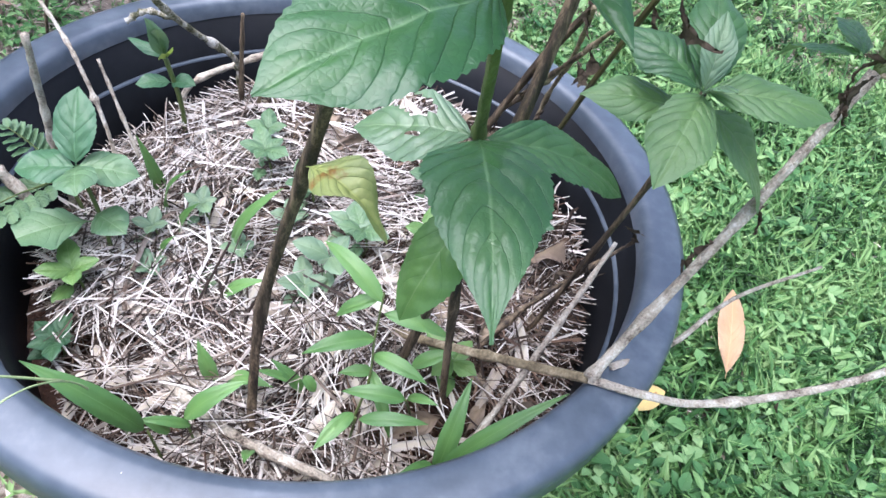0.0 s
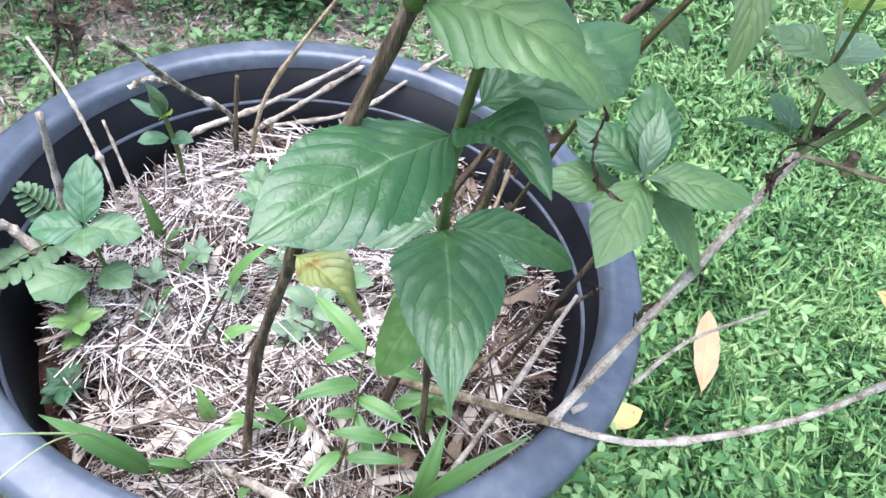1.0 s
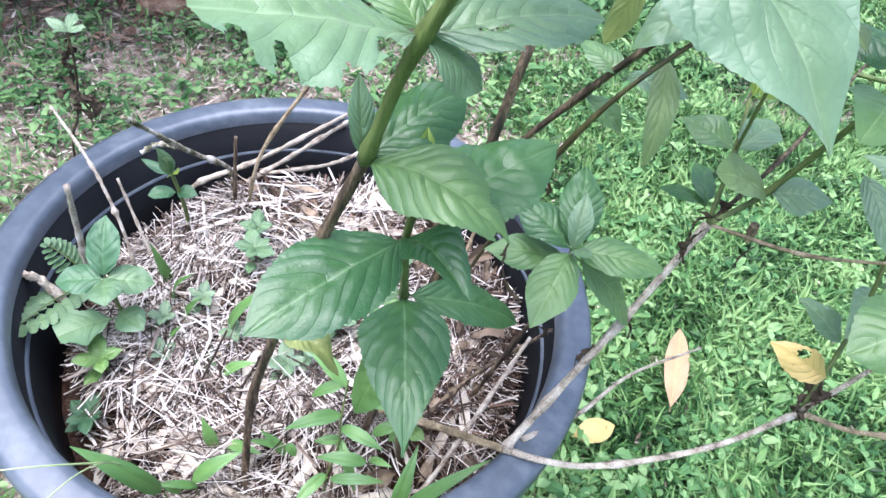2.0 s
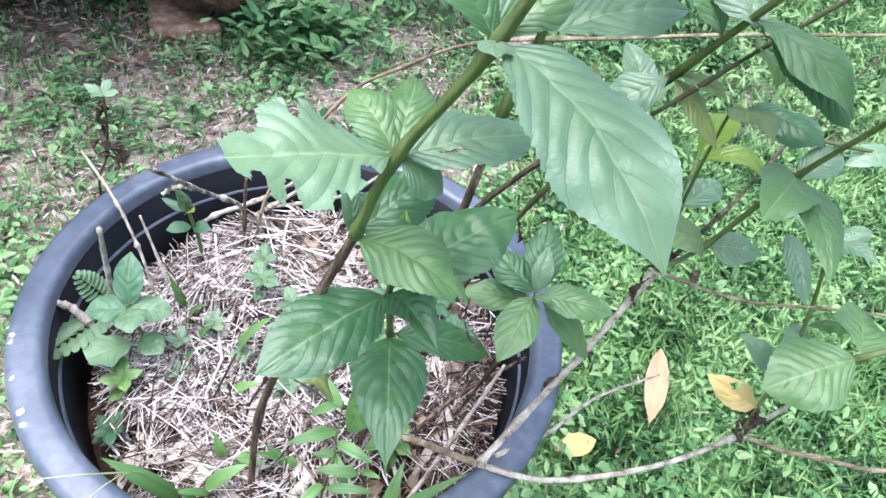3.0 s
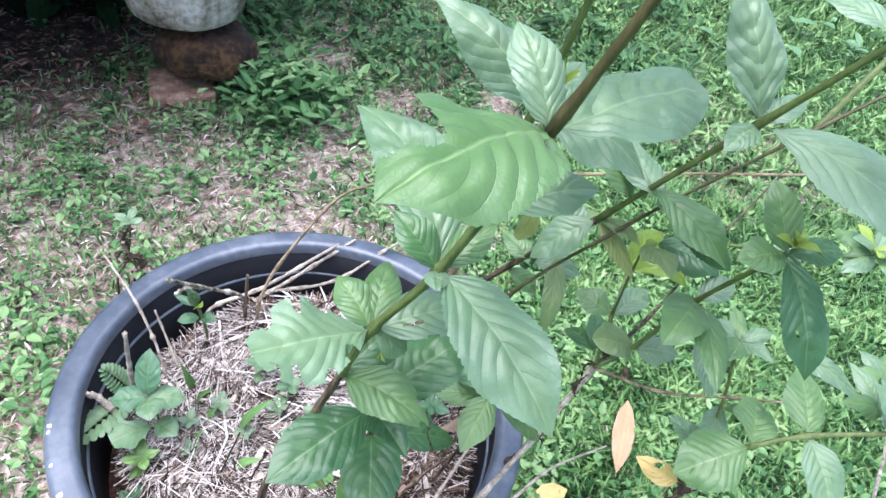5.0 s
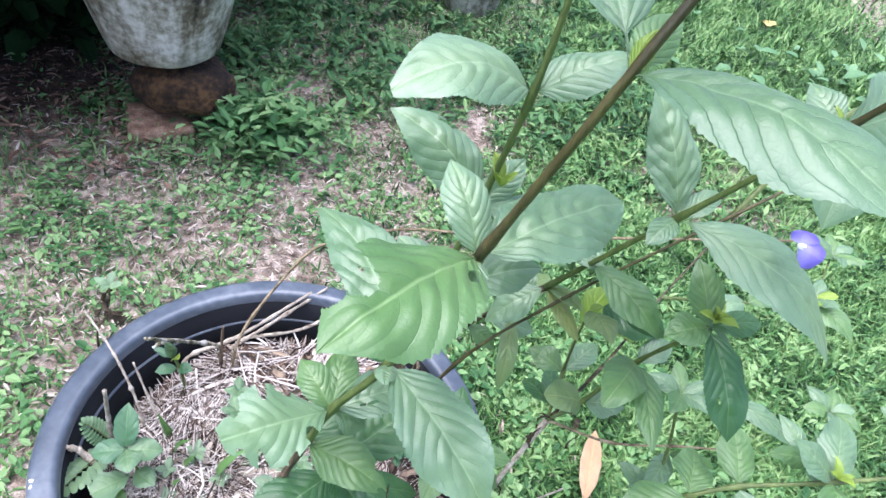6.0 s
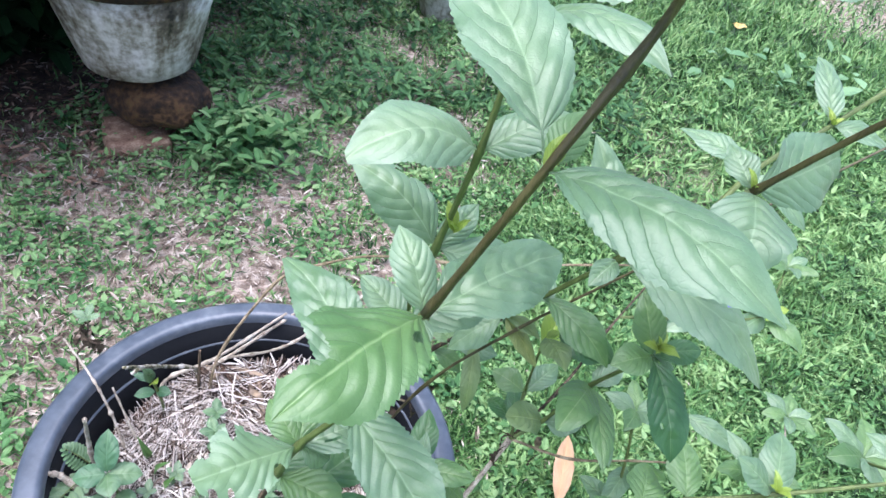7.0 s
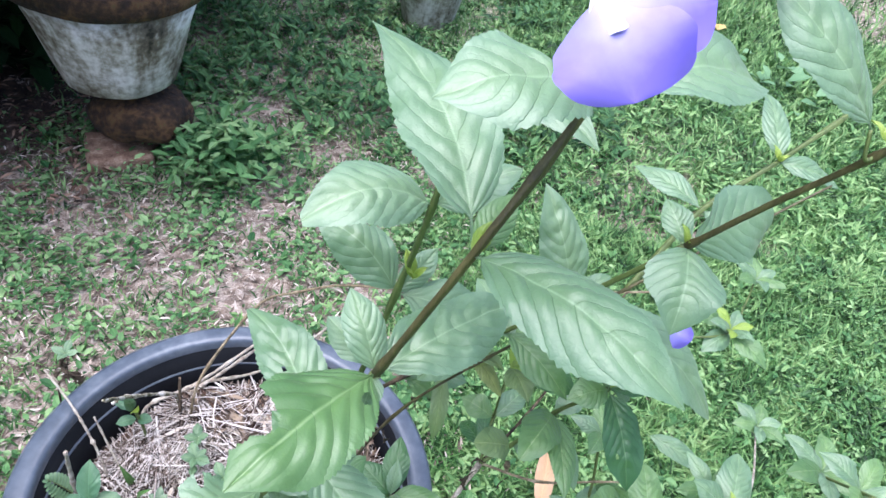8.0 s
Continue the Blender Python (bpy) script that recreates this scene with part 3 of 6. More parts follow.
def build_straw(name, n, mat, label, seed, hidden, thick, raise_by, inside):
    """Loose stalks, each a bent three-sided straw; hidden sets how much bare soil shows, inside picks the stretch."""
    rng = np.random.default_rng(seed)
    x, y = in_pot(rng, n)
    bare = np.array([noise.noise(Vector((a * 17, b * 17, 5.0))) for a, b in zip(x, y)])
    keep = ((bare < hidden) | (rng.uniform(0, 1, n) < 0.14)) & inside(x, y, rng) & ((x > POT[0]) | (np.hypot(x - POT[0], y - POT[1]) < 0.185))
    x, y = x[keep], y[keep]
    n = len(x)
    L = rng.uniform(0.016, 0.085, n) * np.where(rng.uniform(0, 1, n) < 0.12, 1.6, 1.0)
    lie = np.array([noise.noise(Vector((a * 9, b * 9, 11.0))) for a, b in zip(x, y)])
    az = lie * 3.6 + rng.normal(0, 0.75, n)
    tilt = rng.normal(0, 0.17, n)
    d = np.stack([np.cos(az) * np.cos(tilt), np.sin(az) * np.cos(tilt), np.sin(tilt)], 1)
    c = np.stack([x, y, soil_height(x, y) + rng.uniform(0.0, raise_by, n)], 1)
    out = np.hypot(c[:, 0] - POT[0], c[:, 1] - POT[1]) + L / 2
    room = 0.190 + 0.010 * np.clip((x - POT[0]) / 0.08, 0, 1)
    L = np.where(out > room, np.maximum(L - 2 * (out - room), 0.012), L)
    s = np.cross(d, [0, 0, 1.0])
    s /= np.linalg.norm(s, axis=1)[:, None]
    up = np.cross(s, d)
    w = (rng.uniform(0.00025, 0.0008, n) * np.where(rng.uniform(0, 1, n) < 0.13, 2.3, 1.0) * thick)[:, None]
    bend = up * (rng.normal(0, 0.05, n) * L)[:, None] + s * (rng.normal(0, 0.06, n) * L)[:, None]
    vs = []
    for k, e in ((-0.5, 0), (0, 1), (0.5, 0)):
        q = c + d * (L * k)[:, None] + bend * e
        vs += [q - s * w, q + s * w, q + up * w * 1.2]
    v = np.stack(vs, 1).reshape(-1, 3)
    k = np.arange(n)[:, None] * 9
    f = []
    for o in (0, 3):
        for a, b in ((0, 1), (1, 2), (2, 0)):
            f.append(k + [o + a, o + b, o + 3 + b, o + 3 + a])
    ob = mesh_object(name, v, np.concatenate(f, 0).tolist(), mat, smooth=False, at=(POT[0], POT[1], 0.37))
    tagged(ob, label, "mulch", kind="stuff")


def dark_side(x, y):
    """How far a spot lies towards the pot's brown, twiggy side."""
    return np.clip((x + 0.02) / 0.07, 0, 1) + np.clip((y - 0.41) / 0.07, 0, 1)


build_straw("straw_mulch", 17000, STRAW, "bleached straw and grass stalks strewn over the soil", 21, -0.03, 0.62, 0.026,
            lambda x, y, rng: rng.uniform(0, 1, len(x)) > 0.62 * np.minimum(dark_side(x, y), 1))
build_straw("brown_stalks", 6000, BROWN_STRAW, "brown rotting stalks and twig bits among the straw", 22, 0.3, 0.9, 0.015,
            lambda x, y, rng: rng.uniform(0, 1, len(x)) < 0.16 + 0.75 * np.minimum(dark_side(x, y), 1))


build_straw("dry_stalks", 3000, STRAW, "long pale dry stalks and leaf strips on the mulch", 23, 0.5, 1.0, 0.026,
            lambda x, y, rng: rng.uniform(0, 1, len(x)) < np.where((y > 0.37) | (x < -0.15), 0.55, 0.06))


def dry_leaf(x, y, az, L, width, rng, lift=0.0, parent=None, name="dry_leaf", mat=DRY):
    z = float(soil_height(x, y)) + rng.uniform(0.008, 0.015) + lift
    t = np.array([x + L * math.cos(az), y + L * math.sin(az)])
    r = np.hypot(*(t - POT[:2]))
    if r > 0.194:
        t = np.array(POT[:2]) + (t - POT[:2]) * 0.194 / r
    tip = (t[0], t[1], float(soil_height(*t)) + rng.uniform(0.007, 0.016) + lift)
    return leaf(parent, (x, y, z), tip, width, mat, name, arch=rng.uniform(-0.03, 0.08), fold=rng.uniform(-0.3, 0.5),
                wave=0.10, quilt=0, nu=6, nv=18, stalk=0.0, serr=0.03, sharp=rng.uniform(0.35, 0.8), twist=rng.uniform(-0.5, 0.5))


def build_dry_leaves():
    rng = np.random.default_rng(5)
    for i in range(78):
        x, y = in_pot(rng, 1, 0.165)
        L = rng.uniform(0.025, 0.07)
        width = L * rng.uniform(0.08, 0.20)
        if i % 4 == 0:
            x, y = [rng.uniform(-0.20, 0.05)], [rng.uniform(0.150, 0.245)]
            L = rng.uniform(0.035, 0.070)
            width = L * rng.uniform(0.12, 0.22)
        if math.hypot(x[0] - POT[0], y[0] - POT[1]) > 0.185:
            continue
        ob = dry_leaf(float(x[0]), float(y[0]), rng.uniform(0, 6.28), L, width, rng, rng.uniform(0.0, 0.008))
        tagged(ob, "bleached papery dry leaf lying on the straw", "dry leaf", "dry leaves on the mulch")
    for i in range(56):
        x, y = rng.uniform(-0.19, 0.03), rng.uniform(0.20, 0.42)
        if math.hypot(x - POT[0], y - POT[1]) > 0.17:
            continue
        L = rng.uniform(0.016, 0.042)
        ob = dry_leaf(x, y, rng.uniform(0, 6.28), L, L * rng.uniform(0.10, 0.22), rng, rng.uniform(0.0, 0.008))
        tagged(ob, "bleached flake of dry leaf among the straw", "dry leaf", "dry leaves on the mulch")
    for i in range(24):
        x, y = rng.uniform(-0.19, 0.06), rng.uniform(0.405, 0.488)
        if math.hypot(x - POT[0], y - POT[1]) > 0.178:
            continue
        L = rng.uniform(0.035, 0.075)
        ob = dry_leaf(x, y, rng.uniform(0, 6.28), L, L * rng.uniform(0.07, 0.16), rng, rng.uniform(0.0, 0.010), mat=BROWN if i % 3 == 0 else DRY)
        tagged(ob, "curled dry leaf in the litter by the pot wall", "dry leaf", "dry leaves on the mulch")
    star = thing("dry_leaf", (-0.187, 0.201, 0.385), "large pale star-lobed dry leaf lying on the straw", "dry leaf", "dry leaves on the mulch")
    for az, L, w in ((2.6, 0.022, 0.007), (0.1, 0.044, 0.011), (-0.5, 0.026, 0.008), (-1.9, 0.026, 0.010), (1.3, 0.016, 0.006)):
        dry_leaf(-0.180, 0.203, az, L, w, rng, 0.004, star, "lobe")


build_dry_leaves()


def build_brown_litter():
    rng = np.random.default_rng(61)
    for i in range(90):
        x, y = rng.uniform(-0.02, 0.10), rng.uniform(0.20, 0.47)
        if i % 3 == 0:
            x, y = rng.uniform(-0.20, 0.08), rng.uniform(0.42, 0.50)
        if math.hypot(x - POT[0], y - POT[1]) > 0.175:
            continue
        L, az = rng.uniform(0.012, 0.036), rng.uniform(0, 6.28)
        z = float(soil_height(x, y)) + rng.uniform(0.008, 0.02)
        ob = leaf(None, (x, y, z), (x + L * math.cos(az), y + L * math.sin(az), z + rng.uniform(-0.006, 0.010)), L * rng.uniform(0.3, 0.6), BROWN, "dead_leaf", arch=0.2, fold=rng.uniform(-0.8, 1.2), wave=0.4,
                  quilt=0, nu=6, nv=12, chew=0.08, twist=rng.uniform(-2, 2))
        tagged(ob, "crumpled brown dead leaf on the mulch", "dead leaf", "dead leaves in the pot")


build_brown_litter()

# ---- the flowering shrub ----
bush = thing("flowering_shrub", (-0.03, 0.25, 0.385), "leafy green shrub with violet flowers growing from the black pot", "shrub")


def stem(pts, r0, r1, mat, label="", knots=(), name="stem", seed=0):
    return tube(name, pts, r0, r1, mat, bush, label, knots=knots, seed=seed, per=10, rough=0.07, sides=16, ridge=0.11)


def shoot(st, at, size, mat=LEAF_LIME, n=4, tilt=0.7, turn=0.0):
    """A tuft of young leaves at a stem's tip or in a leaf axil."""
    at = np.asarray(at, float)
    for i in range(n):
        a = turn + i * 2 * math.pi / n + (0.25 if i % 2 else 0)
        k = size * (0.78 if i % 2 else 0.55)
        leaf(st, at, at + np.array([math.cos(a) * math.cos(tilt), math.sin(a) * math.cos(tilt), math.sin(tilt)]) * k, k * 0.42, mat, "young_leaf",
             arch=0.12, fold=0.5, quilt=0.5, nu=6, nv=12)


def crisp(st, at, size, seed, drop=(0, 0, -1)):
    """A shrivelled dead leaf hanging from a twig."""
    at, drop, size = np.asarray(at, float), np.asarray(drop, float), size * 0.66
    rng = np.random.default_rng(seed)
    tip = at + (drop + rng.normal(0, 0.35, 3)) * size
    ob = leaf(st, at, tip, size * rng.uniform(0.12, 0.24), CRISP, "withered_leaf", "shrivelled dark brown leaf", arch=0.3, fold=1.6, wave=0.9, quilt=0,
              nu=8, nv=28, up=rng.normal(0, 1, 3), chew=0.32, serr=0.25, twist=rng.uniform(-5, 5))
    for v in ob.data.vertices:
        v.co += noise.noise_vector(v.co * 420 + Vector((seed, 0, 0))) * size * 0.07


# main stem
M0, M1, M2, M3 = (-0.019, 0.174, 0.711), (-0.003, 0.163, 0.773), (0.025, 0.157, 0.834), (0.056, 0.163, 0.917)
M4, M5 = (0.087, 0.148, 1.027), (0.117, 0.166, 1.100)
main_low = stem([(-0.085, 0.181, 0.372), (-0.084, 0.205, 0.46), (-0.058, 0.193, 0.575), (-0.040, 0.172, 0.645), M0], 0.0029, 0.0023, WOOD, "ridged brown woody stem", (0.25, 0.5, 0.75))
main_up = stem([M0, M1, M2, M3], 0.0023, 0.0020, GREEN_STEM, "green four-sided stem", (0.03, 0.33, 0.66, 0.99))
main_top = stem([M3, M4, M5, (0.098, 0.126, 1.131)], 0.0020, 0.0016, PURPLE_STEM, "purplish-brown upper stem", (0.03, 0.5, 0.8))
leaf(main_low, (-0.056, 0.186, 0.583), (-0.020, 0.168, 0.572), 0.019, LEAF_YELLOW, label="curled yellow leaf with brown spots", arch=0.30, fold=0.5, wave=0.30, twist=0.5)
leaf(main_up, M0, (0.041, 0.157, 0.702), 0.032, LEAF, label="ageing olive-green leaf with a torn brown tip", arch=0.22, wave=0.12, nu=24, nv=60, hole=((0.5, 0.96, 0.5, 0.06), (-0.9, 0.8, 0.3, 0.05)))
leaf(main_up, M0, (0.012, 0.220, 0.722), 0.032, LEAF_DARK)
leaf(main_up, M0, (-0.026, 0.186, 0.741), 0.010, LEAF_PALE, arch=0.05)
leaf(main_up, M1, (-0.053, 0.116, 0.794), 0.047, LEAF_PALE, label="pale leaf with a chewed ragged edge", arch=0.03, blunt=0.10, chew=0.16, fat=0.52, wave=0.08, nu=26, nv=90,
     hole=((1.0, 0.36, 0.26, 0.05), (1.05, 0.57, 0.45, 0.035), (0.95, 0.82, 0.4, 0.06), (-1.0, 0.31, 0.55, 0.06), (-1.05, 0.52, 0.25, 0.05), (-0.95, 0.75, 0.42, 0.035), (-1.0, 0.9, 0.5, 0.04)))
leaf(main_up, M1, (0.053, 0.197, 0.775), 0.032, LEAF_PALE, arch=0.08, chew=0.08)
leaf(main_up, M1, (-0.029, 0.187, 0.783), 0.022, arch=0.15)
leaf(main_up, M1, (-0.004, 0.208, 0.782), 0.022, arch=0.15)
leaf(main_up, M1, (0.018, 0.168, 0.756), 0.022, LEAF_PALE)
leaf(main_up, M2, (0.091, 0.101, 0.802), 0.043, LEAF_PALE, label="long drooping leaf", arch=0.16, wave=0.10, serr=0.022, nu=24, nv=80)
leaf(main_up, M2, (-0.036, 0.244, 0.858), 0.040, LEAF_PALE, arch=0.10, blunt=0.03, chew=0.08, bend=0.10, fat=0.42, quilt=1.4)
leaf(main_up, M2, (-0.002, 0.172, 0.852), 0.020, LEAF_DARK)
leaf(main_up, M2, (0.048, 0.182, 0.850), 0.018)
leaf(main_up, M2, (0.026, 0.140, 0.838), 0.013, LEAF_PALE)
leaf(main_top, M3, (0.002, 0.074, 0.937), 0.056, LEAF, label="broad leaf with brown-edged holes", arch=0.10, hole=((-0.55, 0.22, 0.16, 0.040), (-0.75, 0.13, 0.10, 0.025), (0.72, 0.70, 0.5, 0.085), (1.0, 0.74, 0.5, 0.13)), wave=0.1, fat=0.48, nu=36, nv=108)
leaf(main_top, M3, (0.132, 0.236, 0.915), 0.048, LEAF_PALE, arch=0.08, wave=0.10, quilt=1.7)
leaf(main_top, M3, (0.034, 0.196, 0.945), 0.024, LEAF_PALE, arch=0.15)
leaf(main_top, M3, (0.052, 0.143, 0.908), 0.016, LEAF_PALE)
leaf(main_top, M4, (0.168, 0.086, 1.027), 0.042, LEAF_PALE, label="large drooping leaf with a dull bluish sheen", arch=0.14, wave=0.06)
leaf(main_top, M4, (0.021, 0.276, 1.062), 0.048, LEAF_PALE, arch=0.06, wave=0.08, fat=0.36, sharp=1.15, stalk=0.12, bend=0.085)
leaf(main_top, M4, (0.103, 0.180, 1.040), 0.016)
leaf(main_top, M4, (0.092, 0.155, 1.042), 0.008, LEAF_LIME)
leaf(main_top, M5, (0.058, 0.134, 1.105), 0.046, LEAF_PALE, arch=0.16)
leaf(main_top, M5, (0.2, 0.213, 1.094), 0.040, LEAF_PALE, arch=0.16)


def flower(at, lower, upper, face, white):
    """A two-lipped violet flower: a pale tube, a broad lower lip with a white throat mark and a notched upper lip."""
    at, lower, upper, face = (np.asarray(q, float) for q in (at, lower, upper, face))
    face /= np.linalg.norm(face)
    size = np.linalg.norm(lower - at)
    tubep = tube("flower", [at - face * size * 0.9, at - face * size * 0.3, at], size * 0.10, size * 0.20, PETAL_WHITE, bush, "violet two-lipped flower with a white throat", sides=10)
    opts = dict(up=face, quilt=0, stalk=0.0, serr=0.004, nu=16, nv=30)
    leaf(tubep, at + (at - lower) * 0.10, lower, size * 1.42, PETAL, "petal", arch=0.10, fold=-0.16, fat=0.57, sharp=0.60, wave=0.10, **opts)
    leaf(tubep, at, upper, size * 1.15, PETAL, "petal", arch=0.12, fold=-0.2, fat=0.58, sharp=0.50, wave=0.08, **opts)
    leaf(tubep, at - (lower - at) * 0.15 + face * size * 0.03, at + (lower - at) * white + face * size * 0.16, size * 0.30, PETAL_WHITE, "throat", "white throat mark", arch=0.05, fold=-0.5, fat=0.55, sharp=0.45, **opts)


flower((0.0950, 0.0980, 1.1590), (0.1050, 0.0810, 1.1440), (0.121, 0.102, 1.164), (-0.24, -0.75, 0.62), 0.32)
flower((0.249, 0.256, 0.899), (0.261, 0.249, 0.897), (0.251, 0.263, 0.905), (-0.4, -0.4, 0.8), 0.15)
flower((0.178, 0.217, 1.156), (0.186, 0.210, 1.140), (0.182, 0.225, 1.166), (0.1, -0.7, 0.7), 0.3)

# second shoot, in front
Q0, Q1 = (0.003, 0.211, 0.595), (0.001, 0.183, 0.666)
stem([(0.022, 0.226, 0.37), (0.012, 0.222, 0.48), Q0], 0.0021, 0.0022, WOOD, "brown woody foot of a shoot", (0.5,))
front = stem([Q0, (0.002, 0.198, 0.630), Q1, (0.004, 0.180, 0.702)], 0.0022, 0.0017, GREEN_STEM, "green shoot", (0.02, 0.6))
leaf(front, Q1, (-0.049, 0.121, 0.659), 0.044, LEAF_DARK, arch=0.06, wave=0.05)
# The dark copy puts the upper leaves' shade into these two.
leaf(front, Q0, (0.021, 0.125, 0.585), 0.045, LEAF_DARK, label="broad drooping leaf with a long tip", arch=0.16, wave=0.07, fat=0.36, sharp=1.45)
leaf(front, Q0, (0.071, 0.237, 0.562), 0.028, LEAF_DARK, arch=0.12)
leaf(front, Q0, (-0.045, 0.212, 0.585), 0.032, LEAF_PALE, chew=0.18, arch=0.1)
leaf(front, Q1, (0.032, 0.148, 0.676), 0.024, LEAF_DARK, arch=0.2, fold=0.7, wave=0.2)
leaf(front, (0.004, 0.195, 0.668), (0.061, 0.253, 0.682), 0.046, LEAF_DARK, arch=0.05, quilt=1.6)
leaf(front, (0.010, 0.217, 0.560), (-0.012, 0.190, 0.500), 0.029, WEED_GREEN)
shoot(front, (0.004, 0.180, 0.702), 0.028, LEAF_LIME, 4, 1.1)
crisp(front, (0.042, 0.168, 0.694), 0.026, 3, (-0.15, -0.1, -1))

# third stem, behind
R1, R2 = (0.060, 0.288, 0.852), (0.073, 0.287, 0.940)
stem([(-0.012, 0.245, 0.37), (0.004, 0.240, 0.48), (0.018, 0.240, 0.577), (0.038, 0.284, 0.72)], 0.0029, 0.0023, WOOD, "dark brown ridged stem", (0.33, 0.66))
rear = stem([(0.038, 0.284, 0.72), R1, R2, (0.080, 0.296, 1.02)], 0.0023, 0.0017, GREEN_STEM, "tall olive-brown stem", (0.02, 0.33, 0.66))
leaf(rear, R2, (-0.003, 0.238, 0.950), 0.050, LEAF_PALE, arch=0.16, blunt=0.04, bend=0.10, up=(0, -0.45, 1))
leaf(rear, R2, (0.128, 0.312, 0.965), 0.036, LEAF_PALE)
leaf(rear, R1, (-0.010, 0.311, 0.896), 0.042, LEAF_PALE, arch=0.10, chew=0.05, bend=0.08, up=(0, -0.45, 1))
leaf(rear, R1, (0.140, 0.290, 0.822), 0.046, LEAF_PALE, arch=0.16)
leaf(rear, R1, (0.085, 0.320, 0.875), 0.022, LEAF_PALE, up=(0, -1, 0.6))
shoot(rear, (0.070, 0.286, 0.872), 0.03, LEAF_LIME, 3, 1.0)
leaf(rear, (0.050, 0.270, 0.785), (0.118, 0.300, 0.800), 0.036, LEAF_PALE)
leaf(rear, (0.050, 0.270, 0.785), (0.010, 0.300, 0.800), 0.030, LEAF_PALE)
leaf(rear, (0.080, 0.296, 1.02), (0.145, 0.225, 1.042), 0.036, LEAF_PALE, arch=0.2)

# long leaning stem to the right
S_A, S_B, S_C = (0.137, 0.346, 0.739), (0.186, 0.288, 0.876), (0.223, 0.247, 0.977)
S_D = (0.256, 0.200, 1.082)
lean_low = stem([(-0.008, 0.440, 0.38), (0.036, 0.414, 0.52), (0.086, 0.381, 0.635), S_A], 0.0024, 0.0021, WOOD, "brown leaning stem", (0.33, 0.66, 0.99))
lean_up = stem([S_A, S_B, S_C], 0.0021, 0.0019, GREEN_STEM, "long green leaning stem", (0.02, 0.5, 0.97))
lean_end = stem([S_C, (0.239, 0.224, 1.030), S_D, (0.268, 0.182, 1.125)], 0.0019, 0.0016, PURPLE_STEM, "olive-brown stem end", (0.02, 0.66))
tube("leaf_stalk", [S_D, (0.251, 0.199, 1.080), (0.248, 0.203, 1.092)], 0.0011, 0.0009, GREEN_STEM, lean_end, sides=6)
leaf(lean_end, (0.248, 0.203, 1.092), (0.186, 0.226, 1.137), 0.034, LEAF_PALE, arch=0.10, up=(0.5, -0.8, 0.5))
shoot(lean_end, (0.257, 0.198, 1.088), 0.018, LEAF_LIME, 3, 0.5)
stem([(0.035, 0.400, 0.38), (0.081, 0.330, 0.635), (0.150, 0.330, 0.745), (0.24, 0.33, 0.86), (0.36, 0.36, 0.97)], 0.0016, 0.0009, PURPLE_STEM, "thin brown stem", (0.25, 0.5, 0.75))
leaf(lean_low, (0.120, 0.355, 0.690), (0.122, 0.308, 0.640), 0.018, LEAF_OLIVE, label="narrow yellowing leaf", arch=0.2)
leaf(lean_low, S_A, (0.172, 0.315, 0.715), 0.018, LEAF_YELLOW)
leaf(lean_low, S_A, (0.095, 0.330, 0.700), 0.030, LEAF_PALE)
leaf(lean_up, (0.165, 0.315, 0.790), (0.227, 0.299, 0.757), 0.038, LEAF_DARK, arch=0.12)
leaf(lean_up, (0.165, 0.315, 0.790), (0.130, 0.375, 0.800), 0.030, LEAF_PALE)
leaf(lean_up, S_B, (0.312, 0.252, 0.813), 0.050, LEAF_PALE, label="large drooping leaf", arch=0.18)
leaf(lean_up, S_B, (0.150, 0.330, 0.945), 0.036, LEAF_PALE, up=(0.2, -0.7, 0.9), quilt=1.5)
leaf(lean_up, S_B, (0.150, 0.320, 0.925), 0.020, LEAF, up=(0.6, -1, 0.3))
leaf(lean_up, S_B, (0.215, 0.310, 0.888), 0.018, LEAF_PALE)
leaf(lean_up, S_B, (0.165, 0.262, 0.870), 0.018, LEAF_PALE)
leaf(lean_up, S_C, (0.214, 0.198, 0.951), 0.046, LEAF_PALE, arch=0.20)
leaf(lean_up, S_C, (0.287, 0.295, 0.985), 0.046, LEAF_PALE, arch=0.06, fat=0.55, sharp=0.6, up=(-0.2, -0.9, 0.5))
leaf(lean_up, S_C, (0.212, 0.277, 0.987), 0.018, LEAF_PALE, up=(0, -1, 0.4))
shoot(lean_up, S_C, 0.018, LEAF_LIME, 3, 0.9)
second = stem([(0.24, 0.33, 0.86), (0.30, 0.40, 0.90), (0.36, 0.439, 0.936), (0.446, 0.512, 0.973), (0.52, 0.60, 1.02)], 0.0022, 0.0018, GREEN_STEM, "", (0.66,))
leaf(second, (0.36, 0.439, 0.936), (0.355, 0.505, 0.965), 0.026, LEAF_PALE)
leaf(second, (0.36, 0.439, 0.936), (0.42, 0.435, 0.925), 0.026, LEAF_PALE)
leaf(second, (0.30, 0.40, 0.90), (0.245, 0.440, 0.905), 0.026, LEAF_PALE)
leaf(second, (0.30, 0.40, 0.90), (0.345, 0.365, 0.880), 0.026, LEAF_PALE)
shoot(second, (0.36, 0.439, 0.936), 0.02, LEAF_LIME, 3, 0.9)

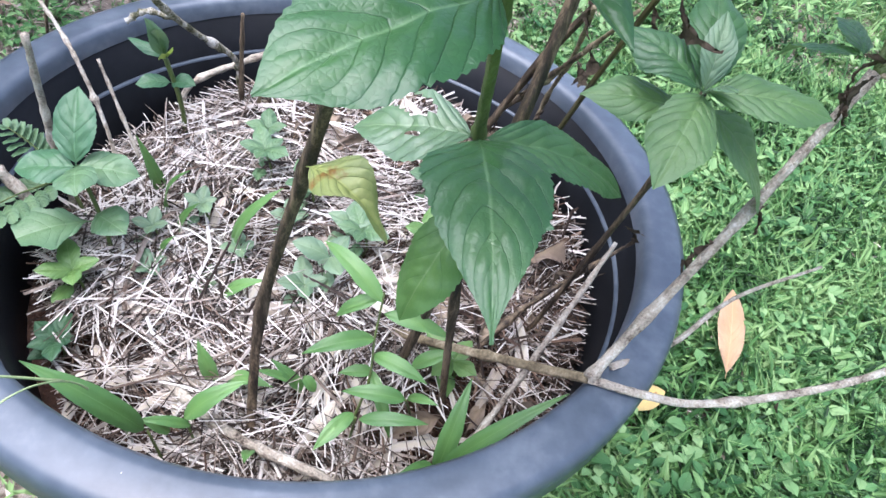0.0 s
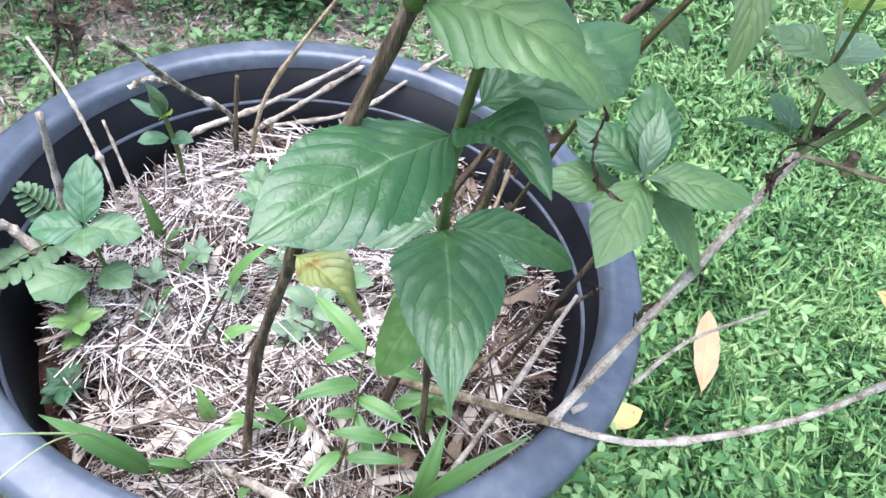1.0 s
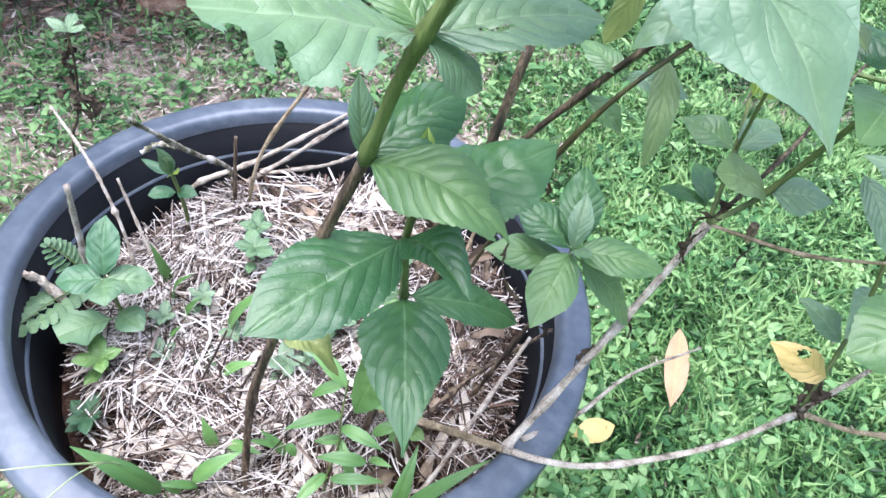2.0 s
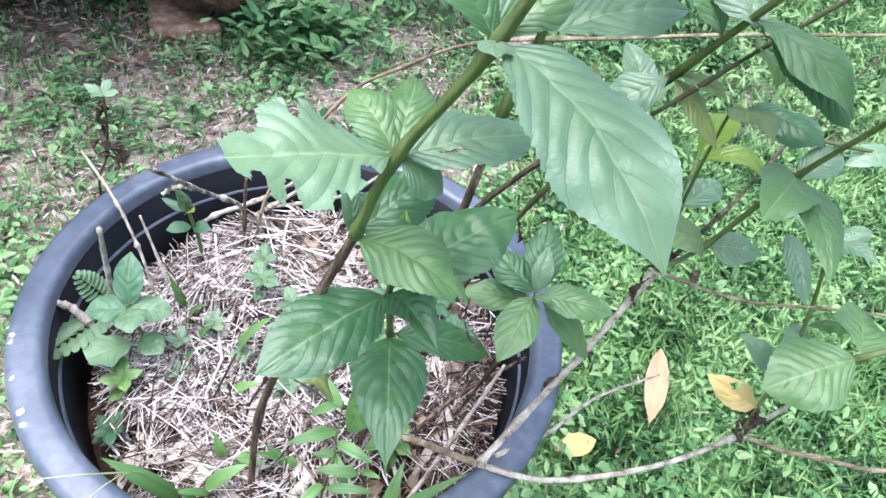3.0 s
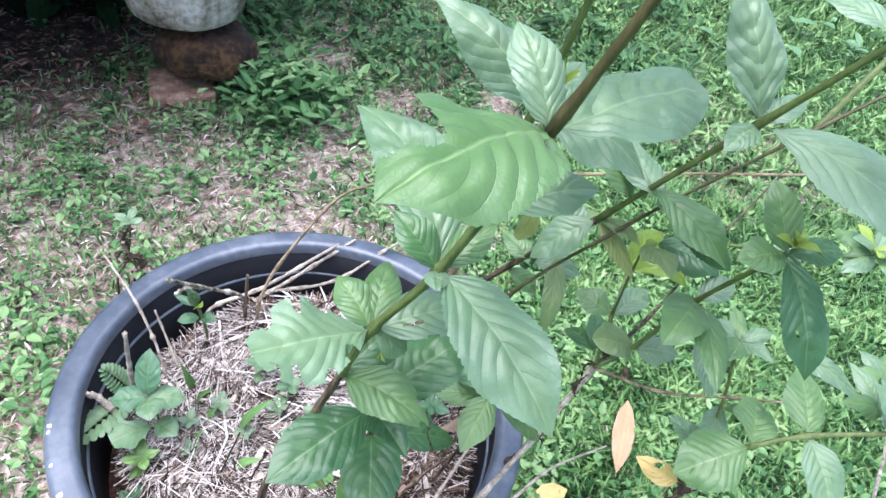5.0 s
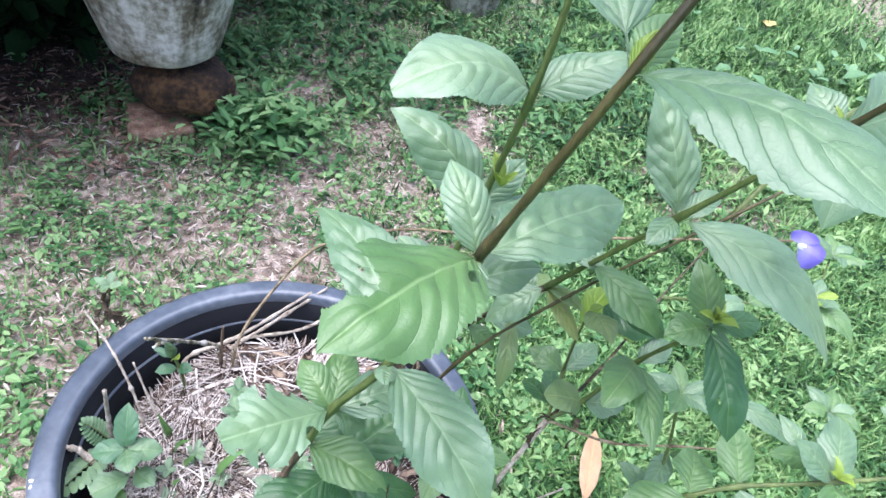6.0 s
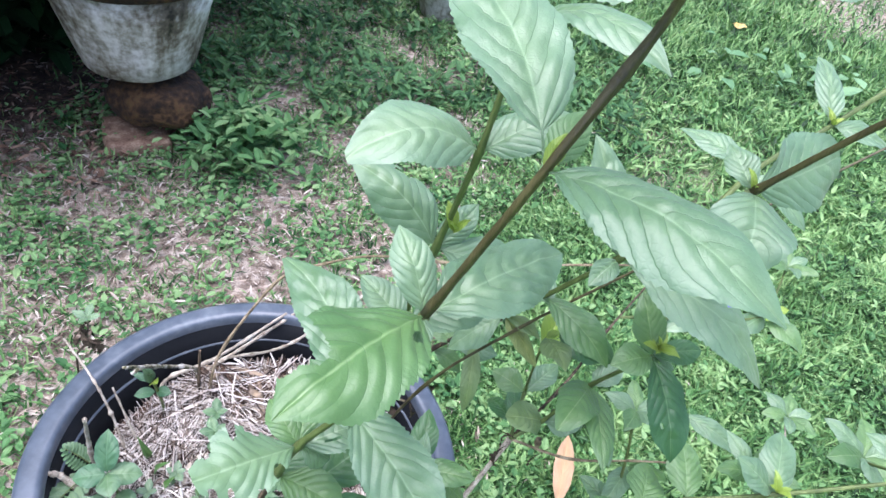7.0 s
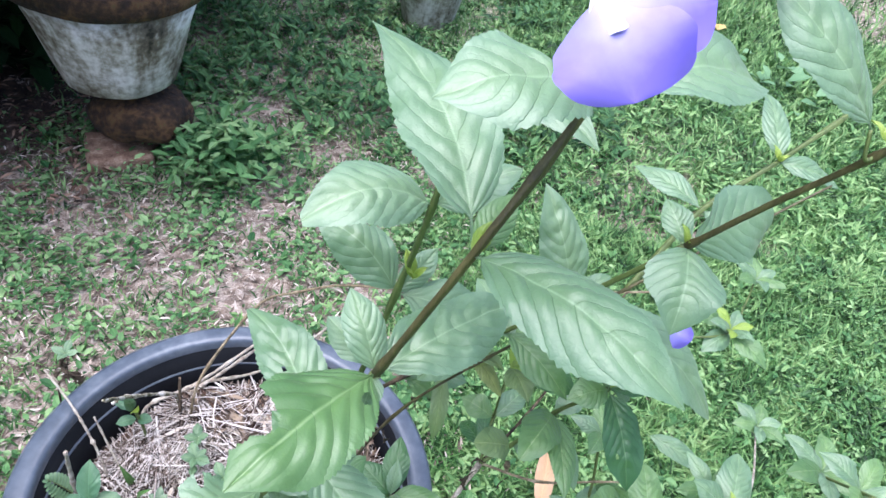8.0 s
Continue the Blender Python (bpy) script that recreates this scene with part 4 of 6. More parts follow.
# grey forked branch over the rim
FORK, U3 = (0.088, 0.208, 0.465), (0.176, 0.310, 0.609)
root = stem([(-0.018, 0.263, 0.390), (0.012, 0.247, 0.410), (0.040, 0.240, 0.420), (0.066, 0.224, 0.442), FORK], 0.0028, 0.0028, TAN_TWIG, "pale woody branch lying on the mulch", (0.5,))
grey = stem([FORK, (0.109, 0.234, 0.492), (0.142, 0.270, 0.548), U3], 0.0026, 0.0021, GREY_BARK, "grey bare branch leaning over the rim", (0.02, 0.33, 0.66, 0.98))
stem([U3, (0.222, 0.362, 0.640), (0.285, 0.46, 0.655), (0.40, 0.62, 0.69)], 0.0015, 0.0008, WOOD, "thin reddish-brown dead branch", (0.3, 0.6))
low = stem([FORK, (0.117, 0.2065, 0.4645), (0.149, 0.2145, 0.4565), (0.190, 0.226, 0.463), (0.236, 0.240, 0.482), (0.283, 0.264, 0.503)], 0.0024, 0.0018, GREY_BARK, "grey branch stretching out over the lawn", (0.5, 0.97))
stem([(0.283, 0.264, 0.505), (0.296, 0.268, 0.535), (0.308, 0.273, 0.562)], 0.0020, 0.0015, GREY_BARK)
stem([(0.283, 0.264, 0.503), (0.318, 0.262, 0.498), (0.345, 0.263, 0.499), (0.402, 0.264, 0.502), (0.47, 0.29, 0.52)], 0.0020, 0.0017, TAN_TWIG, "olive-brown branch over the lawn", (0.02, 0.5))
dry_side = stem([U3, (0.235, 0.298, 0.612), (0.30, 0.308, 0.614), (0.346, 0.313, 0.617)], 0.0014, 0.0009, TAN_TWIG, "thin dry side twig", (0.33, 0.66))
stem([(0.100, 0.218, 0.466), (0.145, 0.262, 0.445), (0.182, 0.300, 0.455), (0.235, 0.33, 0.47)], 0.0020, 0.0009, GREY_BARK)
for k, (p, sz) in enumerate([((0.172, 0.300, 0.615), 0.03), ((0.180, 0.305, 0.618), 0.035), ((0.165, 0.296, 0.606), 0.03), ((0.190, 0.315, 0.625), 0.025), ((0.142, 0.268, 0.548), 0.026),
                             ((0.132, 0.258, 0.532), 0.022), ((0.128, 0.262, 0.52), 0.022), ((0.205, 0.298, 0.612), 0.022)]):
    crisp(grey, p, sz, 40 + k)
for k, (p, sz) in enumerate([((0.285, 0.265, 0.508), 0.02), ((0.290, 0.267, 0.505), 0.024), ((0.20, 0.229, 0.466), 0.016), ((0.148, 0.264, 0.446), 0.015)]):
    crisp(low, p, sz, 60 + k)
for k, d in enumerate(((-0.3, -0.25, 1.0), (-0.2, -0.1, 0.8), (0.65, 0.15, 0.9), (0.5, 0.1, 0.7), (0.1, 0.0, -1.0))):
    crisp(low, (0.284, 0.262, 0.508), 0.046 - 0.005 * k, 71 + k, d)
leaf(low, (0.264, 0.247, 0.563), (0.221, 0.252, 0.579), 0.020, FALLEN_Y, "dead_leaf", "yellow dying leaf with brown spots", arch=0.12, fold=0.3, wave=0.15, quilt=0.3, serr=0.03, fat=0.5, nu=10, nv=30, hole=((0.5, 0.62, 0.35, 0.07),), up=(0, -0.8, 0.6))

# leafy side shoot from the grey branch
T_A, T_B, T_C = (0.201, 0.318, 0.636), (0.222, 0.308, 0.713), (0.241, 0.277, 0.798)
side = stem([U3, T_A, T_B, T_C], 0.0019, 0.0015, GREEN_STEM, "green leafy side stem", (0.33, 0.66, 0.99))
leaf(side, T_A, (0.161, 0.304, 0.652), 0.034, LEAF_OLIVE, label="rounded olive-green leaf", arch=0.08, sharp=0.7)
leaf(side, T_A, (0.240, 0.318, 0.640), 0.026, LEAF_PALE)
leaf(side, T_B, (0.187, 0.249, 0.722), 0.036, LEAF, label="rounded leaf", arch=0.14, sharp=0.7)
leaf(side, T_B, (0.230, 0.230, 0.705), 0.026, LEAF, label="narrow hanging leaf", arch=0.12)
leaf(side, T_B, (0.252, 0.330, 0.722), 0.022, LEAF_PALE)
leaf(side, T_C, (0.206, 0.261, 0.797), 0.026, LEAF, arch=0.12)
leaf(side, T_C, (0.267, 0.221, 0.747), 0.036, LEAF_DARK, label="hanging leaf with a dark spot", arch=0.12, hole=((0.45, 0.62, 0.10, 0.03),))
leaf(side, T_C, (0.226, 0.313, 0.829), 0.026, LEAF, up=(0, -1, 0.5))
leaf(side, T_C, (0.282, 0.292, 0.800), 0.022, LEAF_DARK)
leaf(side, T_C, (0.268, 0.300, 0.770), 0.024, LEAF_PALE)
shoot(side, (0.243, 0.279, 0.804), 0.024, LEAF_LIME, 6, 0.5)
shoot(side, (0.243, 0.279, 0.806), 0.014, LEAF_LIME, 4, 1.1, 0.5)

# slender side shoot that leans away behind it
N1, CUP = (0.181, 0.341, 0.645), (0.197, 0.398, 0.650)
cup = stem([U3, N1, CUP], 0.0015, 0.0012, GREEN_STEM, "slender green side shoot", (0.5, 0.98))
leaf(cup, CUP, (0.224, 0.442, 0.668), 0.026, LEAF_BACKLIT, label="yellow-green leaf lit from behind", arch=0.12, fold=0.8, up=(-0.4, -0.6, 0.5))
leaf(cup, CUP, (0.254, 0.396, 0.645), 0.020, LEAF_BACKLIT, label="yellow-green arching leaf", arch=0.32, fold=0.3)
leaf(cup, N1, (0.146, 0.356, 0.650), 0.026, LEAF, arch=0.10)
leaf(cup, N1, (0.216, 0.383, 0.645), 0.024, LEAF_PALE, arch=0.10)
leaf(cup, (0.178, 0.330, 0.606), (0.160, 0.380, 0.574), 0.022, LEAF_DARK, arch=0.10)
leaf(cup, (0.178, 0.330, 0.606), (0.182, 0.388, 0.598), 0.018, LEAF_DARK, arch=0.10)
thin = stem([N1, (0.178, 0.338, 0.690), (0.177, 0.336, 0.732)], 0.0011, 0.0009, GREEN_STEM)
leaf(thin, (0.177, 0.336, 0.732), (0.190, 0.293, 0.743), 0.026, LEAF_OLIVE, arch=0.14, chew=0.06)
leaf(thin, (0.177, 0.336, 0.732), (0.192, 0.355, 0.724), 0.008, LEAF_LIME)
leaf(thin, (0.190, 0.353, 0.724), (0.237, 0.327, 0.727), 0.036, LEAF_DARK, label="dark green oval leaf", arch=0.14)
leaf(dry_side, (0.246, 0.322, 0.662), (0.262, 0.278, 0.640), 0.020, LEAF_PALE)
tube("dry_pod", [(0.203, 0.311, 0.616), (0.204, 0.311, 0.609), (0.205, 0.311, 0.602)], 0.0030, 0.0022, TAN_TWIG, bush, "small round brown pod", knots=(0.45,), rough=0.04)

# lower right shoot
W_A, W_B = (0.285, 0.238, 0.645), (0.319, 0.243, 0.666)
right = stem([(0.33, 0.30, 0.53), (0.290, 0.255, 0.61), W_A, W_B, (0.385, 0.248, 0.690), (0.50, 0.26, 0.735)], 0.0021, 0.0017, GREEN_STEM, "green stem bending outwards", (0.4, 0.6, 0.8))
leaf(right, W_A, (0.232, 0.215, 0.622), 0.048, arch=0.10, fat=0.5)
leaf(right, W_A, (0.300, 0.290, 0.640), 0.034)
leaf(right, W_B, (0.338, 0.192, 0.640), 0.034, LEAF_PALE)
leaf(right, W_B, (0.320, 0.298, 0.675), 0.034)
leaf(right, (0.385, 0.248, 0.690), (0.375, 0.190, 0.690), 0.034)
leaf(right, (0.385, 0.248, 0.690), (0.405, 0.308, 0.700), 0.034, LEAF_PALE)
leaf(right, (0.385, 0.248, 0.690), (0.345, 0.262, 0.715), 0.026, LEAF_PALE)
shoot(right, (0.387, 0.249, 0.694), 0.024, LEAF_LIME, 4, 0.7)

# outer leafy tips over the lawn
def tuft(st, at, size, mats, n=4, tilt=0.15, turn=0.0, slim=0.5):
    at = np.asarray(at, float)
    for i in range(n):
        a = turn + i * 2 * math.pi / n
        k = size * (0.85 + 0.3 * ((i * 53) % 10) / 10)
        leaf(st, at, at + np.array([math.cos(a) * math.cos(tilt), math.sin(a) * math.cos(tilt), math.sin(tilt)]) * k, k * slim, mats[i % len(mats)], arch=0.14, nu=10, nv=24)


o1 = stem([(0.283, 0.264, 0.505), (0.300, 0.310, 0.575), (0.294, 0.343, 0.644)], 0.0016, 0.0012, GREEN_STEM)
tuft(o1, (0.294, 0.343, 0.646), 0.036, (LEAF_PALE, LEAF), 5, 0.25, 0.4)
leaf(o1, (0.312, 0.330, 0.570), (0.274, 0.272, 0.575), 0.022, LEAF_PALE)
leaf(o1, (0.312, 0.330, 0.570), (0.330, 0.290, 0.615), 0.024, LEAF)
leaf(o1, (0.300, 0.30, 0.54), (0.262, 0.315, 0.560), 0.022, LEAF_PALE)
o2 = stem([(0.385, 0.248, 0.690), (0.392, 0.270, 0.672), (0.390, 0.285, 0.660)], 0.0014, 0.0012, GREEN_STEM)
tuft(o2, (0.390, 0.285, 0.662), 0.046, (LEAF, LEAF_PALE), 5, 0.3, 0.9, 0.42)
leaf(right, (0.350, 0.362, 0.632), (0.422, 0.340, 0.610), 0.024, LEAF_PALE)
o3 = stem([(0.47, 0.29, 0.52), (0.58, 0.44, 0.45), (0.65, 0.577, 0.40)], 0.0018, 0.0012, GREY_BARK)
tuft(o3, (0.65, 0.577, 0.405), 0.045, (LEAF_PALE, LEAF), 6, 0.2, 0.2)
o4 = stem([(0.285, 0.46, 0.655), (0.40, 0.51, 0.63), (0.494, 0.548, 0.62), (0.57, 0.66, 0.57), (0.619, 0.743, 0.55)], 0.0018, 0.0012, GREEN_STEM)
tuft(o4, (0.494, 0.548, 0.625), 0.034, (LEAF_LIME, LEAF_PALE), 6, 0.4, 0.1)
tuft(o4, (0.494, 0.548, 0.62), 0.055, (LEAF_PALE, LEAF), 4, -0.1, 0.7)
tuft(o4, (0.619, 0.743, 0.555), 0.045, (LEAF_PALE, LEAF), 6, 0.3, 0.5)
tuft(o4, (0.40, 0.51, 0.63), 0.06, (LEAF, LEAF_PALE), 2, -0.1, 0.5)
o5 = stem([(0.50, 0.26, 0.735), (0.54, 0.32, 0.66), (0.549, 0.356, 0.62)], 0.0016, 0.0012, GREEN_STEM)
tuft(o5, (0.549, 0.356, 0.625), 0.05, (LEAF_PALE, LEAF), 6, 0.2, 0.3)
tuft(o5, (0.52, 0.29, 0.70), 0.05, (LEAF, LEAF_PALE), 4, 0.2, 0.9)
leaf(lean_up, (0.157, 0.322, 0.795), (0.214, 0.279, 0.773), 0.034, LEAF, label="broad hanging leaf", arch=0.14)
leaf(lean_up, (0.165, 0.325, 0.780), (0.200, 0.355, 0.745), 0.028, LEAF)
leaf(lean_low, S_A, (0.169, 0.324, 0.741), 0.014, LEAF_OLIVE, label="pale narrow leaf", arch=0.16, fold=0.5)
leaf(lean_low, (0.092, 0.359, 0.733), (0.087, 0.374, 0.677), 0.017, LEAF_YELLOW, label="yellowing leaf hanging behind the stem", arch=0.12, up=(0, -1, 0.2))
leaf(rear, R1, (0.092, 0.359, 0.733), 0.003, LEAF_OLIVE, "leaf_stalk", quilt=0, nu=4, nv=8)
leaf(lean_low, (0.105, 0.370, 0.66), (0.150, 0.372, 0.655), 0.024, LEAF_PALE)
leaf(lean_low, (0.105, 0.370, 0.66), (0.075, 0.395, 0.665), 0.022, LEAF)
for k, (b, t) in enumerate((((0.120, 0.358, 0.70), (0.150, 0.400, 0.705)), ((0.128, 0.350, 0.715), (0.110, 0.385, 0.735)), ((0.150, 0.330, 0.775), (0.118, 0.345, 0.800)), ((0.086, 0.381, 0.635), (0.120, 0.375, 0.615)))):
    leaf(lean_low, b, t, 0.021 + 0.002 * (k % 3), (LEAF_OLIVE, LEAF_PALE, LEAF, LEAF)[k], arch=0.15)

# small leafy rosette on its own shoot by the rim
RO = (0.091, 0.262, 0.606)
rosette = stem([(0.070, 0.300, 0.37), (0.088, 0.292, 0.48), (0.096, 0.278, 0.56), RO], 0.0017, 0.0013, WOOD, "brown twig carrying a leafy rosette", (0.3, 0.6, 0.85))
leaf(rosette, RO, (0.055, 0.288, 0.614), 0.026, LEAF_DARK)
leaf(rosette, RO, (0.092, 0.312, 0.630), 0.026, LEAF_DARK)
leaf(rosette, RO, (0.144, 0.259, 0.609), 0.026, LEAF)
leaf(rosette, RO, (0.074, 0.214, 0.588), 0.028, LEAF)
leaf(rosette, (0.096, 0.266, 0.598), (0.146, 0.269, 0.546), 0.028, LEAF)
leaf(rosette, (0.094, 0.270, 0.59), (0.042, 0.262, 0.592), 0.024, LEAF)
leaf(rosette, RO, (0.092, 0.285, 0.632), 0.014, LEAF_PALE)
leaf(rosette, RO, (0.098, 0.247, 0.618), 0.012, LEAF_PALE)
crisp(rosette, (0.096, 0.29, 0.50), 0.03, 81)
crisp(rosette, (0.088, 0.295, 0.46), 0.035, 82)
crisp(rosette, (0.085, 0.300, 0.44), 0.03, 83)

# long thin brown twig arching behind
stem([(-0.176, 0.440, 0.390), (-0.165, 0.456, 0.455), (-0.136, 0.493, 0.507), (-0.100, 0.520, 0.556), (-0.051, 0.500, 0.607), (0.010, 0.472, 0.662), (0.118, 0.431, 0.716), (0.194, 0.431, 0.738), (0.36, 0.44, 0.775)],
     0.0018, 0.0012, TAN_TWIG, "long thin brown dry twig", (0.17, 0.33, 0.5, 0.7))


# ---- dead twigs standing in the pot ----
def twig(pts, r0, r1, mat, label, knots=()):
    ob = tube("dead_twig", pts, r0, r1, mat, None, knots=tuple(k for k in knots if k < 0.95) + (0.16, 0.41, 0.63, 0.82), per=14, rough=0.20, seed=len(bpy.data.objects))
    return tagged(ob, label, "twig", "dead twigs in the pot")


twig([(-0.236, 0.338, 0.37), (-0.248, 0.350, 0.42), (-0.264, 0.363, 0.452), (-0.287, 0.381, 0.474), (-0.328, 0.409, 0.496)], 0.0015, 0.0013, GREY_BARK, "pale bare twig standing in the soil", (0.4, 0.7))
twig([(-0.254, 0.303, 0.36), (-0.253, 0.302, 0.449), (-0.243, 0.294, 0.53)], 0.0017, 0.0020, GREY_BARK, "short broken grey stub in the soil", (0.5, 0.98))
twig([(-0.222, 0.350, 0.37), (-0.240, 0.362, 0.415), (-0.264, 0.381, 0.458)], 0.0013, 0.0011, GREY_BARK, "thin pale stub in the soil")
mossy = twig([(-0.186, 0.446, 0.37), (-0.190, 0.446, 0.415), (-0.190, 0.438, 0.445), (-0.209, 0.404, 0.486), (-0.220, 0.340, 0.562)], 0.0021, 0.0021, MOSSY, "crooked mossy dead branch in the soil", (0.3, 0.6, 0.97))
twig([(-0.211, 0.396, 0.494), (-0.226, 0.388, 0.500), (-0.237, 0.380, 0.494)], 0.0016, 0.0019, MOSSY, "short mossy broken branch end")
twig([(-0.188, 0.440, 0.37), (-0.186, 0.440, 0.42), (-0.180, 0.436, 0.485)], 0.0018, 0.0014, WOOD, "thin brown spike in the soil", (0.5,))
twig([(-0.229, 0.417, 0.37), (-0.228, 0.436, 0.410), (-0.172, 0.462, 0.440), (-0.101, 0.540, 0.462)], 0.0024, 0.0019, GREY_BARK, "thick pale branch leaning on the rim", (0.5,))
twig([(-0.187, 0.472, 0.40), (-0.14, 0.505, 0.43), (-0.082, 0.548, 0.469)], 0.0022, 0.0018, GREY_BARK, "pale stalk leaning on the rim")
twig([(-0.179, 0.500, 0.39), (-0.10, 0.515, 0.42), (-0.04, 0.545, 0.468), (0.02, 0.60, 0.50)], 0.0022, 0.0016, GREY_BARK, "thin pale stalk leaning on the rim")
twig([(-0.143, 0.196, 0.384), (-0.09, 0.172, 0.385), (-0.018, 0.158, 0.382)], 0.0028, 0.0022, GREY_BARK, "pale woody root lying on the mulch", (0.35, 0.7))
twig([(0.037, 0.187, 0.39), (0.066, 0.235, 0.440), (0.095, 0.288, 0.488)], 0.0018, 0.0014, GREY_BARK, "slim pale cane leaning on the rim", (0.5,))
twig([(0.02, 0.245, 0.372), (0.06, 0.29, 0.41), (0.115, 0.315, 0.47)], 0.0018, 0.0012, WOOD, "brown twig leaning on the rim", (0.4,))


twig([(-0.215, 0.262, 0.368), (-0.268, 0.276, 0.430), (-0.283, 0.271, 0.450)], 0.0030, 0.0026, GREY_BARK, "short broken stub with a pale cut end", (0.5,))


for k, pts in enumerate(([(0.005, 0.36, 0.38), (0.007, 0.447, 0.420), (0.033, 0.403, 0.500), (0.050, 0.355, 0.560)], [(0.01, 0.37, 0.38), (0.014, 0.467, 0.420), (0.045, 0.397, 0.520), (0.068, 0.337, 0.600)], [(0.03, 0.36, 0.38), (0.049, 0.466, 0.440), (0.052, 0.402, 0.530), (0.045, 0.329, 0.600)])):
    ob = twig(pts, 0.0019, 0.0012, TAN_TWIG if k else WOOD, "dry brown twig with curled dead leaves", (0.3, 0.6))
    for j in range(4):
        crisp(ob, np.asarray(pts[1 + j % 3]) + [0.002 * j, 0.0, 0.003 * j], 0.020 + 0.003 * j, 140 + 7 * k + j)


def build_dry_stalk():
    """A withered flower stalk that stands up beside the rim."""
    foot = (-0.335, 0.425, -0.005)
    ob = thing("withered_stalk", foot, "withered brown stalk with crumpled dead leaves and a pale tip", "dead plant")
    st = tube("stalk", [foot, (-0.338, 0.428, 0.2), (-0.332, 0.424, 0.42), (-0.300, 0.402, 0.50), (-0.276, 0.380, 0.56), (-0.258, 0.357, 0.61)], 0.0016, 0.0009, WOOD, ob)
    rng = np.random.default_rng(8)
    for i in range(14):
        s = rng.uniform(0, 1)
        p = np.array([-0.300, 0.402, 0.50]) * (1 - s) + np.array([-0.258, 0.357, 0.61]) * s
        crisp(st, p, rng.uniform(0.018, 0.034), 90 + i)
    for i in range(4):
        a = i * 1.57
        p = np.array([-0.258, 0.357, 0.61])
        leaf(st, p, p + [0.014 * math.cos(a), 0.014 * math.sin(a), 0.006], 0.008, LEAF_PALE, "young_leaf", nu=6, nv=10)


build_dry_stalk()


# ---- weeds in the pot ----
def weed(at, label, top=None, r=0.0013):
    ob = thing("weed", at, label, "weed", "weeds in the pot")
    if top is not None:
        m = (np.asarray(at) + np.asarray(top)) / 2 + [0.004, 0.0, 0.0]
        tube("stalk", [at, m, top], r * 1.2, r, GREEN_STEM, ob, sides=6)
    return ob


def sprig(ob, at, size, n, mat, slim=0.55, tilt=0.35, turn=0.0):
    at = np.asarray(at, float)
    for i in range(n):
        a = turn + i * 2 * math.pi / n
        k = size * (0.8 + 0.4 * ((i * 37) % 10) / 10)
        leaf(ob, at, at + np.array([math.cos(a) * math.cos(tilt), math.sin(a) * math.cos(tilt), math.sin(tilt)]) * k, k * slim, mat, arch=0.1, quilt=0.5, nu=8, nv=14, veins=5)


w1 = weed((-0.212, 0.272, 0.365), "broad-leaved green weed growing by the pot wall", (-0.224, 0.280, 0.455))
leaf(w1, (-0.224, 0.279, 0.455), (-0.233, 0.312, 0.488), 0.026, WEED_DARK)
leaf(w1, (-0.224, 0.279, 0.455), (-0.208, 0.252, 0.460), 0.024, WEED)
leaf(w1, (-0.224, 0.279, 0.455), (-0.190, 0.288, 0.450), 0.026, WEED)
leaf(w1, (-0.224, 0.279, 0.455), (-0.256, 0.268, 0.452), 0.026, WEED_DARK)
leaf(w1, (-0.218, 0.276, 0.42), (-0.190, 0.262, 0.425), 0.024, WEED)
leaf(w1, (-0.218, 0.274, 0.415), (-0.246, 0.240, 0.425), 0.031, WEED, fat=0.62, blunt=0.10, lobes=0.13, quilt=0.3)


def fern_leaf(parent, base, tip, width, n=9):
    """A feathered leaf of paired leaflets."""
    base, tip = np.asarray(base, float), np.asarray(tip, float)
    rib = tube("rib", [base, (base + tip) / 2 + [0, 0, 0.004], tip], 0.0007, 0.0004, GREEN_STEM, parent, sides=5)
    ax = (tip - base)
    sd = np.cross(ax, [0, 0, 1.0])
    sd /= np.linalg.norm(sd)
    for i in range(n):
        s = 0.12 + 0.86 * i / (n - 1)
        w = width / 2 * math.sin(math.pi * min(0.15 + s * 0.85, 0.97)) ** 0.5
        p = base + ax * s
        for q in (-1, 1):
            leaf(rib, p, p + sd * q * w + ax * 0.12, np.linalg.norm(ax) / n * 1.15, WEED, "leaflet", nu=4, nv=8, quilt=0, blunt=0.15, stalk=0, arch=0.05)


w2 = weed((-0.245, 0.30, 0.365), "feathery sensitive-plant weed at the pot wall", (-0.254, 0.300, 0.425))
fern_leaf(w2, (-0.254, 0.300, 0.425), (-0.278, 0.298, 0.455), 0.030)
fern_leaf(w2, (-0.254, 0.296, 0.420), (-0.273, 0.232, 0.432), 0.034)
w3 = weed((-0.220, 0.405, 0.372), "upright young green sprout", (-0.224, 0.398, 0.462), 0.0017)
leaf(w3, (-0.224, 0.398, 0.460), (-0.231, 0.392, 0.492), 0.014, WEED)
leaf(w3, (-0.224, 0.398, 0.460), (-0.222, 0.388, 0.488), 0.012, WEED_PALE)
leaf(w3, (-0.224, 0.398, 0.458), (-0.213, 0.388, 0.472), 0.013, LEAF_LIME)
leaf(w3, (-0.224, 0.398, 0.458), (-0.252, 0.402, 0.466), 0.009, WEED_DARK)
leaf(w3, (-0.223, 0.400, 0.438), (-0.244, 0.388, 0.438), 0.015, WEED_DARK)
leaf(w3, (-0.223, 0.400, 0.438), (-0.203, 0.398, 0.442), 0.015, WEED_DARK)


